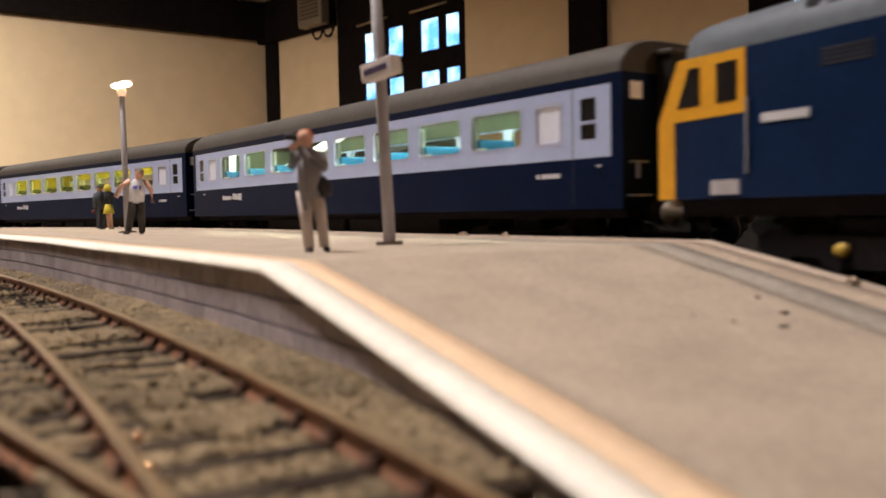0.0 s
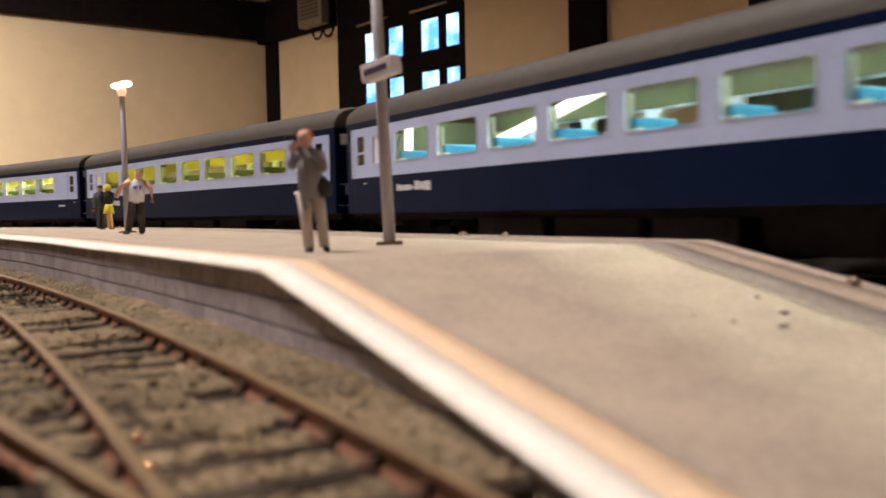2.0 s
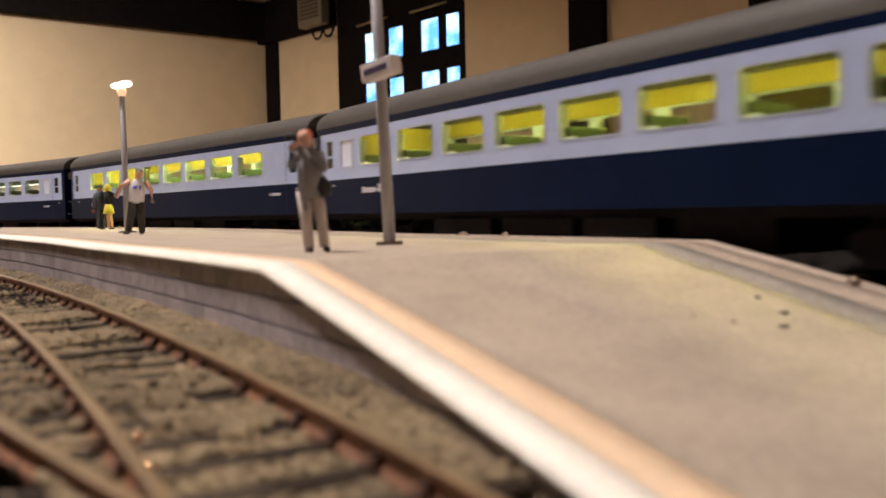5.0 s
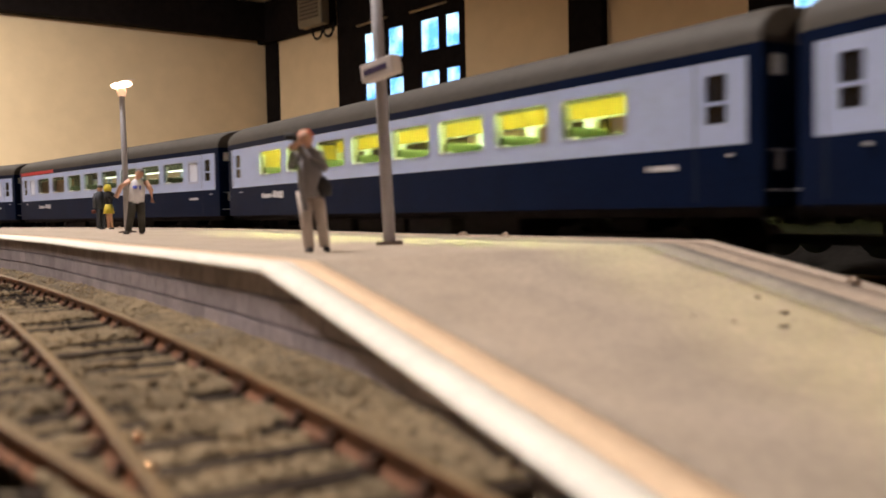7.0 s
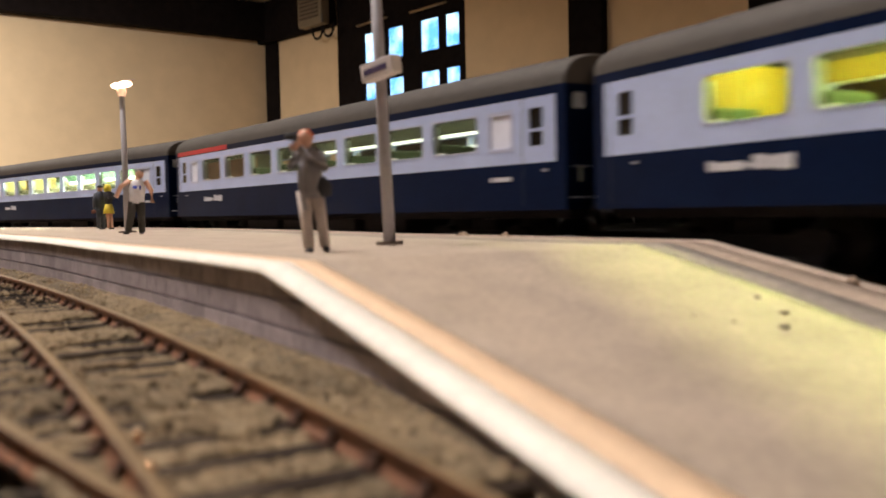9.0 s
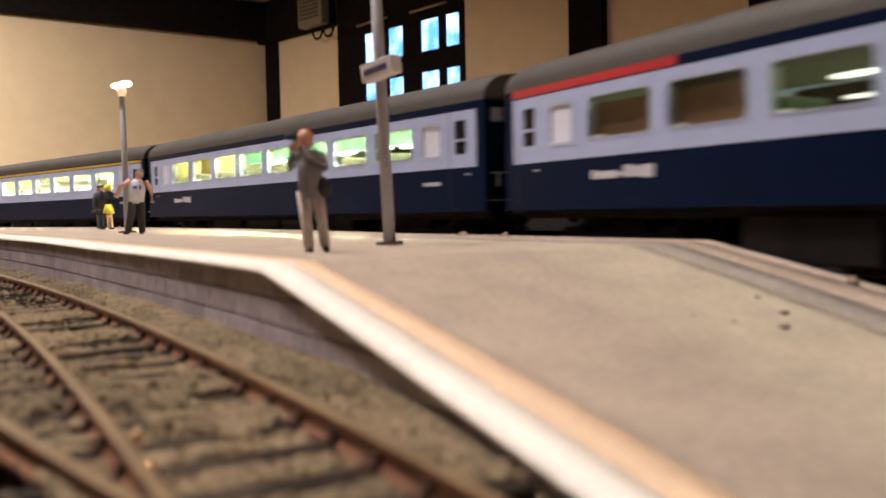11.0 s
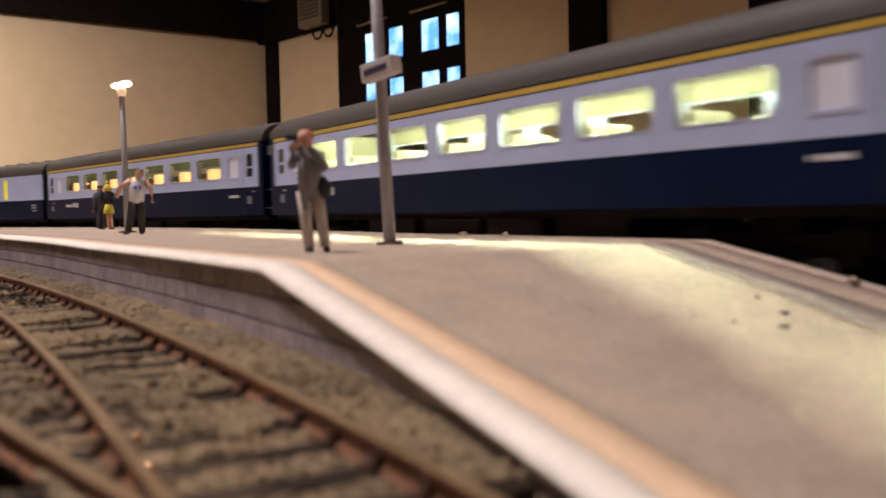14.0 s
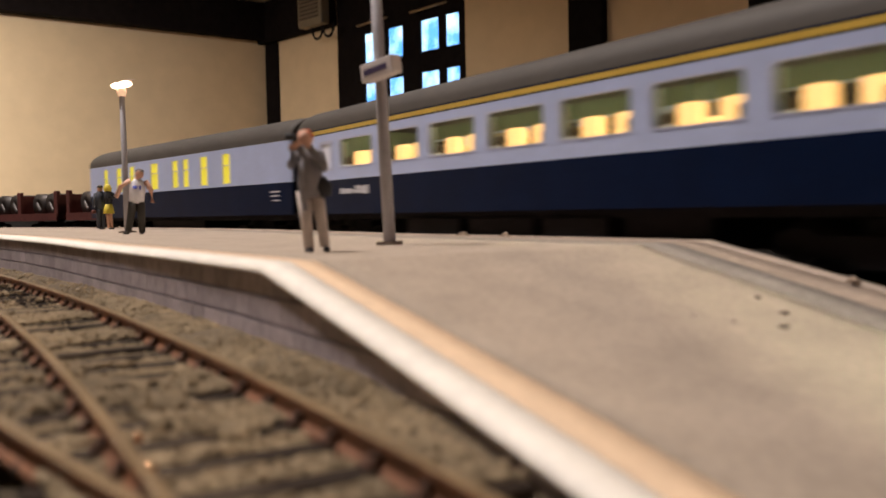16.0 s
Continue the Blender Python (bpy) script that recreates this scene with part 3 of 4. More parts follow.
def ballast():
    rng = np.random.default_rng(7)
    bm = bmesh.new()
    bmesh.ops.create_icosphere(bm, subdivisions=1, radius=1.0)
    base = np.array([v.co[:] for v in bm.verts])
    tri = np.array([[v.index for v in f.verts] for f in bm.faces])
    bm.free()
    verts, faces, k = [], [], 0
    def put(s, d, z, r):
        nonlocal k
        jig = base * (1 + rng.uniform(-0.35, 0.35, (len(base), 1))) * r * rng.uniform(0.7, 1.2, 3)
        a = rng.uniform(0, 6.3)
        jig = jig @ np.array(((math.cos(a), -math.sin(a), 0), (math.sin(a), math.cos(a), 0), (0, 0, 0.8)))
        verts.append(jig + np.array((*arc(s, d), z)))
        faces.append(tri + k)
        k += len(base)
    for i in range(52000):
        s = rng.uniform(-0.42, 0.02) if i % 4 == 0 else rng.uniform(0.02, 0.235)
        d = rng.uniform(0.1084, 0.175)
        e = d - 0.1270
        if (d > 0.141 and s > 0.162) or (d < 0.1225 and s > 0.197 - 0.3 * (d - 0.1178)):
            continue
        heap = noise.noise((s * 60, d * 60, 1.0)) + 0.4 * noise.noise((s * 170, d * 170, 5.0))
        if min(abs(e - 0.00825), abs(e + 0.00825)) < 0.0010:
            continue
        if -0.0092 < e < 0.0158:
            # packed level with the sleepers, heaped over some of them
            ph = ((s + 0.75 - 0.004) / 0.0087) % 1.0
            if (ph < 0.21 or ph > 0.79) and heap < 0.10 and abs(e) < 0.0135:
                continue
            z = NEARZ - 0.0023 + 0.0006 * heap + (0.0004 if heap > 0.10 else 0.0)
        elif e < 0:
            z = max(bank(s, d), NEARZ - 0.0019 if d > 0.1112 and s < 0.193 else 0.0) + 0.0004 * heap
        else:
            z = NEARZ - 0.0027 + 0.0007 * heap
        put(s, d, z, rng.uniform(0.00022, 0.00058))
    for i in range(2500):
        s, d = rng.uniform(-0.2, 0.40), rng.uniform(-0.035, 0.0215)
        put(s, d, RAILZ - 0.0034 + 0.0006 * noise.noise((s * 70, d * 70, 1.0)), rng.uniform(0.0003, 0.0006))
    me = bpy.data.meshes.new("ballast")
    me.from_pydata(np.concatenate(verts).tolist(), [], np.concatenate(faces).tolist())
    me.materials.append(BALLAST)
    tagged(new("ballast", me), "loose pale grey ballast stones between sleepers", "ballast", kind="stuff")


ballast()


def straight_rail(name, a, b, z, label):
    """A rail from a to b on the ground plan."""
    (x0, y0), (x1, y1) = a, b
    ln, ang = math.hypot(x1 - x0, y1 - y0), math.degrees(math.atan2(y1 - y0, x1 - x0))
    bm = bmesh.new()
    rings = []
    for x in steps(0, ln, 6):
        rings.append([bm.verts.new((x, d, q)) for d, q in rail_section(0, 0)])
    n = len(rings[0])
    for ra, rb in zip(rings, rings[1:]):
        for k in range(n):
            bm.faces.new((ra[k], ra[(k + 1) % n], rb[(k + 1) % n], rb[k]))
    bm.faces.new(rings[0][::-1]), bm.faces.new(rings[-1])
    for f in bm.faces:
        f.material_index = 1 if f.calc_center_median().z > -0.0001 else 0
    solid(name, bm, (RUST, RAILTOP), label, "rail", m=pose(x0, y0, z, 0, 0, ang))


straight_rail("turnout_rail", (-0.0580, 0.0957), (-0.0070, 0.0381), NEARZ, "rusty diverging rail of a turnout")
for x, y in ((-0.0242, 0.0680), (-0.0212, 0.0588), (-0.0204, 0.0596)):
    bm = bmesh.new()
    bmesh.ops.create_uvsphere(bm, u_segments=10, v_segments=6, radius=0.0004)
    solid("rail_joiner", bm, mat("copper_solder", (0.85, 0.42, 0.22), 0.15, metal=1.0, var=0.1), "shiny copper solder blob on a rail", "solder", m=pose(x, y, NEARZ - 0.0006), smooth=True)

# ---- train ----
SOLE, PB, W0, W1, PT, CANT, CREST, HALF = 0.0139, 0.0255, 0.0297, 0.0390, 0.0416, 0.0438, 0.0521, 0.0185
SEATS = {}


def rounded(x0, x1, z0, z1, r, n=4):
    pts = []
    for cx, cz, a in ((x1 - r, z1 - r, 0), (x0 + r, z1 - r, 90), (x0 + r, z0 + r, 180), (x1 - r, z0 + r, 270)):
        for k in range(n + 1):
            q = radians(a + 90 * k / n)
            pts.append((cx + r * math.cos(q), cz + r * math.sin(q)))
    return pts


def window_ring(x0, x1, z0, z1, y0, y1, r=0.0013, rim=0.0006):
    """A frame: square outside, rounded inside."""
    bm = bmesh.new()
    ins = rounded(x0 + rim * 0.4, x1 - rim * 0.4, z0 + rim * 0.4, z1 - rim * 0.4, r)
    n = len(ins)
    out = [(min(max(x + (x - (x0 + x1) / 2) * 9, x0 - rim), x1 + rim), min(max(z + (z - (z0 + z1) / 2) * 9, z0 - rim), z1 + rim)) for x, z in ins]
    v = [[bm.verts.new((x, y, z)) for x, z in ring] for ring, y in ((ins, y0), (out, y0), (out, y1), (ins, y1))]
    for a in range(4):
        for k in range(n):
            p, q = v[a], v[(a + 1) % 4]
            bm.faces.new((p[k], p[(k + 1) % n], q[(k + 1) % n], q[k]))
    bmesh.ops.remove_doubles(bm, verts=bm.verts[:], dist=1e-6)
    return bm


def roof_mesh(half, hw, cant, crest, dome=0.004):
    bm = bmesh.new()
    rings = []
    for x, k in ((-half, 0.90), (-half + dome * 0.4, 0.97), (-half + dome, 1.0), (half - dome, 1.0), (half - dome * 0.4, 0.97), (half, 0.90)):
        ring = []
        for i in range(17):
            a = math.pi * i / 16
            c, s = math.cos(a), math.sin(a)
            ring.append(bm.verts.new((x, -hw * math.copysign(abs(c) ** 0.62, c), cant + (crest - cant) * k * abs(s) ** 0.9)))
        rings.append(ring)
    for ra, rb in zip(rings, rings[1:]):
        for k in range(16):
            bm.faces.new((ra[k], ra[k + 1], rb[k + 1], rb[k])).smooth = True
    for r in (rings[0], rings[-1]):
        bm.faces.new(r)
    return bm


def wheel_mesh():
    if "wheel" not in SEATS:
        bm = bmesh.new()
        for e in (-1, 1):
            tube(bm, [(0, e * 0.0070, 0.006), (0, e * 0.0078, 0.006), (0, e * 0.0080, 0.006), (0, e * 0.0100, 0.006)], (0.0068, 0.0068, 0.0060, 0.0058), 24)
        tube(bm, [(0, -0.0085, 0.006), (0, 0.0085, 0.006)], (0.0009, 0.0009), 8)
        SEATS["wheel"] = mesh_of("wheelset", bm, STEELW)
    return SEATS["wheel"]


def side_frame_mesh():
    """A cast bogie side: deep in the middle, dropped over the axle boxes."""
    if "side_frame" not in SEATS:
        half = [(0.0, 0.0030), (0.0060, 0.0030), (0.0072, 0.0048), (0.0128, 0.0048), (0.0134, 0.0034), (0.0182, 0.0034), (0.0188, 0.0050), (0.0205, 0.0060), (0.0205, 0.0086), (0.0185, 0.0098), (0.0130, 0.0098), (0.0118, 0.0086), (0.0, 0.0086)]
        pts = half + [(-x, z) for x, z in half[-2:0:-1]]
        bm = bmesh.new()
        v = [[bm.verts.new((x, y, z)) for x, z in pts] for y in (-0.0014, 0.0014)]
        bm.faces.new(v[0]), bm.faces.new(v[1][::-1])
        for k in range(len(pts)):
            q = (k + 1) % len(pts)
            bm.faces.new((v[0][k], v[0][q], v[1][q], v[1][k]))
        SEATS["side_frame"] = mesh_of("side_frame", bm, BLACK)
    return SEATS["side_frame"]


def bogie(parent, x):
    b = part("bogie", boxes((-0.005, 0.005, -0.0120, 0.0120, 0.004, 0.0115)), BLACK, parent, at=pose(x, 0, 0))
    for y in (-0.0134, 0.0134):
        part("side_frame", side_frame_mesh(), None, b, at=pose(0, y, 0))
    for e in (-0.0158, 0.0158):
        part("wheelset", wheel_mesh(), None, b, at=pose(e, 0, 0))


def seat_mesh(key, col):
    if key not in SEATS:
        m = mat("seat_" + key, col, 0.8, var=0.12, scale=600)
        SEATS[key] = mesh_of("seat", boxes((-0.0028, 0.0028, -0.0063, 0.0063, 0.0, 0.0055), (0.0014, 0.0032, -0.0063, 0.0063, 0.0045, 0.0138), bevel=0.0006), m)
    return SEATS[key]


def coach(label, light, power, seat_key, seat_col, wall_col, first=False, toilets=True, stripe=None, table_lamps=False, odd=None, hp=0.1282, PB=0.0255, tapes=()):
    c = thing("railway_coach", label, "railway coach", group="coaches of the train")
    hl = hp + 0.0034
    wins = [(0.02848 * (i - 3), 0.0226) for i in range(7)] if first else [(0.02515 * (i - 3.5), 0.0203) for i in range(8)]
    wins = [(x - w / 2, x + w / 2) for x, w in wins]
    wc = [(0.1037, 0.1123), (-0.1123, -0.1037)] if toilets else []
    doors = [(0.1188, 0.1236), (-0.1236, -0.1188)]
    opens = sorted(wins + wc + doors)
    inside = mat("coach_inside_" + seat_key, wall_col, 0.8, var=0.05, scale=300)
    t = 0.0009
    for sgn in (-1, 1):
        ya, yb = (-HALF, -HALF + t) if sgn < 0 else (HALF - t, HALF)
        bm = boxes((-hl, hl, ya, yb, SOLE, PB), (-hl, hl, ya, yb, PT, CANT), (-hl, -hp, ya, yb, PB, PT), (hp, hl, ya, yb, PB, PT))
        body = part("body_side", bm, BLUE, c, "dark blue painted lower side")
        bs = [(-hp, hp, ya, yb, PB, W0), (-hp, hp, ya, yb, W1, PT)]
        x = -hp
        for a, b in opens:
            bs.append((x, a, ya, yb, W0, W1))
            x = b
        bs.append((x, hp, ya, yb, W0, W1))
        pan = part("grey_panel", boxes(*bs), GREY, c, "pale grey window band")
        y0, y1 = (ya - 0.00012, ya + 0.0006) if sgn < 0 else (yb - 0.0006, yb + 0.00012)
        ym = ya + 0.0005 if sgn < 0 else yb - 0.0005
        for a, b in wins:
            fr = part("window", window_ring(a, b, W0, W1, y0, y1, 0.0014, 0.0003), SURROUND, c)
            pn = part("pane", boxes((a - 0.0003, b + 0.0003, ym - 0.0001, ym + 0.0001, W0 - 0.0003, W1 + 0.0003)), PANE, fr)
            pn.visible_shadow = False
            yl = sorted((ym - sgn * 0.0004, ym - sgn * 0.0016))
            part("glazing_flange", boxes((a, b, *yl, W0 - 0.0006, W0 + 0.0001), (a + 0.0002, a + 0.0008, *yl, W0, W1 - 0.001)), FLANGE, fr, "pale moulded glazing edge")
            # lugs are added shapes that stand for bright dots of light at the sill
            part("glazing_lug", boxes(*[(a + q, a + q + 0.0008, *yl, W0 + 0.0001, W0 + 0.0008) for q in (0.0008, 0.0019, 0.0030)], bevel=0.0001), SILL_DOT, fr, "plastic bits added for the dots of light at the sill")
        for a, b in wc:
            fr = part("window", window_ring(a, b, W0 - 0.0003, W1 - 0.0003, y0, y1, 0.0010), SURROUND, c, "frosted white window")
            part("pane", boxes((a - 0.0003, b + 0.0003, ym - 0.0002, ym + 0.0002, W0 - 0.0003, W1 + 0.0003)), FROST, fr)
        for a, b in doors:
            zd = W0 - 0.0012
            d = part("door", boxes((a - 0.0026, a - 0.0024, ya if sgn < 0 else yb - 0.00006, ya + 0.00006 if sgn < 0 else yb, SOLE + 0.001, PT)), mat("door_gap", (0.03, 0.035, 0.05), 0.8), c)
            d.location.y = -0.00008 if sgn < 0 else 0.00008
            part("pane", boxes((a, b, ym - 0.0001, ym + 0.0001, W0, W1)), DARKGLASS, d, "dark door window")
            part("window_bar", boxes((a, b, y0, y1, W0 + 0.0035, W0 + 0.0042)), GREY, d)
            hy = (ya - 0.0007, ya) if sgn < 0 else (yb, yb + 0.0007)
            part("handle", boxes((b + 0.0007, b + 0.0017, *hy, PB - 0.0022, PB - 0.0017), bevel=0.0001), MARK, d, "bright door handle")
        if stripe:
            sa, sb, sm = stripe
            part("stripe", boxes((sa, sb, ya - 0.0001 if sgn < 0 else yb, ya if sgn < 0 else yb + 0.0001, PT + 0.0004, PT + (0.0023 if sm is STRIPER else 0.0017))), sm, c, "coloured line above the windows")
        # lettering as plain bars
        q = (ya - 0.00006, ya) if sgn < 0 else (yb, yb + 0.00006)
        lx = -0.0970
        part("lettering", boxes((lx, lx + 0.0016, *q, 0.0206, 0.0226), (lx + 0.0019, lx + 0.0090, *q, 0.0206, 0.0222), (lx + 0.0092, lx + 0.0108, *q, 0.0211, 0.0217),
                                (lx + 0.0110, lx + 0.0138, *q, 0.0206, 0.0232), (lx + 0.0140, lx + 0.0165, *q, 0.0206, 0.0228), (lx + 0.0167, lx + 0.0200, *q, 0.0203, 0.0230)), MARK, c, "white bars of lettering")
        part("lettering", boxes((0.1036, 0.1046, *q, 0.0213, 0.0224), (0.1052, 0.1118, *q, 0.0213, 0.0224)), MARK, c, "white bars of lettering")
        if first:
            for e in (0.1190, -0.1225):
                part("lettering", boxes((e, e + 0.0032, *q, 0.0186, 0.0218)), mat("transfer_faint", (0.2, 0.22, 0.27), 0.5), c, "pale square data panel")
    part("roof", roof_mesh(hl, HALF, CANT, CREST), ROOF, c, "weathered grey roof")
    bs = []
    for e in (-0.1, -0.06, -0.02, 0.02, 0.06, 0.1):
        bs.append((e - 0.0022, e + 0.0022, -0.0022, 0.0022, CREST - 0.0006, CREST + 0.0006))
    part("roof_vents", boxes(*bs, bevel=0.0004), ROOF, c)
    # ends with gangways
    for sgn in (-1, 1):
        x = sgn * hl
        part("end_wall", boxes((min(x, x - sgn * 0.0008), max(x, x - sgn * 0.0008), -HALF + t, HALF - t, SOLE, CANT)), BLUE, c, "dark blue end wall")
        xa, xb = sorted((x, x + sgn * 0.0048))
        gw = part("gangway", boxes((xa, xb, -0.0068, 0.0068, SOLE + 0.001, CANT + 0.0035), bevel=0.0004), BELLOWS, c, "black folded gangway bellows")
        part("gangway_cover", boxes((xa, xb, -0.0080, 0.0080, CANT + 0.0041, CANT + 0.0052), bevel=0.0004), ROOF, gw, "grey gangway cover")
        for i in range(4):
            g = xa + (xb - xa) * (i + 0.2) / 4
            part("fold", boxes((g, g + 0.0005, -0.0074, 0.0074, SOLE + 0.0006, CANT + 0.0041)), BELLOWS, gw)
        xs = sorted((x, x + sgn * 0.00012))
        for sg in (-1, 1):
            y = sorted((sg * 0.0160, sg * 0.0122))
            part("end_plate", boxes((*xs, *y, 0.0380, 0.0418)), mat("end_plate_white", (0.88, 0.88, 0.9), 0.5, var=0.05), c, "small white end plate")
            y = sorted((sg * 0.0172, sg * 0.0105))
            part("end_step", boxes((*sorted((x, x + sgn * 0.0016)), *y, 0.0166, 0.0170)), mat("end_grey", (0.36, 0.39, 0.46), 0.5), c)
            y = sorted((sg * 0.0165, sg * 0.0115))
            part("end_pipe", boxes((*sorted((x, x + sgn * 0.001)), *y, 0.0240, 0.0244), (*sorted((x, x + sgn * 0.001)), sg * 0.0142 - 0.0002, sg * 0.0142 + 0.0002, 0.0205, 0.0245)), mat("end_grey", (0.36, 0.39, 0.46), 0.5), c)
            bm = bmesh.new()
            tube(bm, [(x, sg * 0.0113, 0.0128), (x + sgn * 0.0035, sg * 0.0113, 0.0128), (x + sgn * 0.0036, sg * 0.0113, 0.0128), (x + sgn * 0.0042, sg * 0.0113, 0.0128)], (0.0009, 0.0009, 0.0028, 0.0026), 14)
            part("buffer", bm, BLACK, c)
        part("coupling", boxes((*sorted((x - sgn * 0.01, x + sgn * 0.0067)), -0.0018, 0.0018, 0.0062, 0.0082)), BLACK, c)
    # loose light tape inside, seen through the windows
    for xa, za, xb, zb, y, th in tapes:
        bm = bmesh.new()
        v = [[bm.verts.new((x, yy, z + dz)) for yy in (y - 0.0014, y + 0.0014) for dz in (0, th)] for x, z in ((xa, za), ((xa + xb) / 2, (za + zb) / 2 - 0.0002), (xb, zb))]
        for p0, p1 in zip(v, v[1:]):
            for k, q in ((0, 1), (1, 3), (3, 2), (2, 0)):
                bm.faces.new((p0[k], p0[q], p1[q], p1[k]))
        for e in (v[0], v[-1]):
            bm.faces.new((e[0], e[1], e[3], e[2]))
        part("light_tape", bm, TAPE, c, "white glowing light tape")
    # underframe
    part("underframe", boxes((-hl + 0.002, hl - 0.002, -0.0150, 0.0150, 0.0118, SOLE + 0.0006)), BLACK, c)
    for b in ((-0.056, -0.028, -0.0165, 0.0165, 0.0035, 0.0122), (-0.024, 0.004, -0.016, 0.016, 0.0045, 0.0122), (0.008, 0.03, -0.0165, 0.0165, 0.0032, 0.0122), (0.034, 0.058, -0.015, 0.015, 0.005, 0.0122)):
        part("equipment_box", boxes(b, bevel=0.0004), BLACK, c)
    bogie(c, -0.0925)
    bogie(c, 0.0925)
    # interior
    part("cabin_floor", boxes((-hl + 0.001, hl - 0.001, -HALF + t, HALF - t, 0.0185, 0.0192)), mat("cabin_floor", (0.05, 0.045, 0.04), 0.8), c)
    part("cabin_ceiling", boxes((-hl + 0.001, hl - 0.001, -0.0110, 0.0110, 0.0497, 0.0500)), inside, c)
    part("lining", boxes((-0.1, 0.098, HALF - t - 0.0005, HALF - t - 0.0001, 0.0192, W0 - 0.0004), (-0.1, 0.098, -HALF + t + 0.0001, -HALF + t + 0.0005, W1 + 0.0004, CANT), (-0.1, 0.098, HALF - t - 0.0005, HALF - t - 0.0001, W1 + 0.0004, CANT)), inside, c, "painted inner lining")
    for x in (-0.1022, 0.1022):
        part("partition", boxes((x - 0.0004, x + 0.0004, -HALF + t, HALF - t, 0.0192, CANT - 0.0012)), mat("screen_ochre", (0.14, 0.095, 0.022), 0.6) if seat_key == "mint" and x < 0 else inside, c)
    part("light_strip", boxes((-0.097, 0.095, -0.0048, -0.0022, 0.0491, 0.0496)), mat("strip_" + seat_key, (0.8, 0.8, 0.8), 0.5, var=0, bump=0, glow=light, power=power), c, "glowing ceiling strip light")
    sm = seat_mesh(seat_key, seat_col)
    shade = mat("table_lamp_glow", (0.85, 0.5, 0.2), 0.6, var=0.05, glow=(1.0, 0.56, 0.20), power=1.9) if table_lamps else None
    tm = SEATS.setdefault("table", mesh_of("table", boxes((-0.0045, 0.0045, -0.0060, 0.0060, 0.0086, 0.0092), (-0.0008, 0.0008, -0.001, 0.001, 0, 0.0088), bevel=0.0002), mat("table_top", (0.22, 0.20, 0.15), 0.35)))
    for a, b in wins:
        m = (a + b) / 2
        for y in (-0.0108, 0.0108):
            if odd and m < odd:
                continue
            part("seat", sm, None, c, at=pose(m + 0.0070, y, 0.0192))
            part("seat", sm, None, c, at=pose(m - 0.0070, y, 0.0192, 0, 0, 180))
            part("table", tm, None, c, at=pose(m, y, 0.0192))
            if table_lamps:
                for e in (-0.0052, 0.0056):
                    lm = SEATS.setdefault("shade", mesh_of("lampshade", boxes((-0.0026, 0.0026, -0.0018, 0.0018, 0.0090, 0.0156), bevel=0.0007), shade))
                    part("lampshade", lm, None, c, "glowing orange lampshade", at=pose(m + e, y * 1.25, 0.0192))
    if seat_key == "mint":
        part("saloon_screen", boxes((-0.1015, -0.0535, -0.0030, -0.0024, 0.0192, CANT - 0.0012), (-0.0538, -0.0532, -0.0170, -0.0024, 0.0192, CANT - 0.0012)), mat("screen_ochre", (0.12, 0.085, 0.022), 0.6), c, "ochre compartment screen")
    if odd:
        part("counter", boxes((-0.0985, odd - 0.002, -0.016, -0.013, 0.0192, 0.0375)), mat("counter_brown", (0.22, 0.12, 0.05), 0.6), c, "brown buffet counter")
    return c


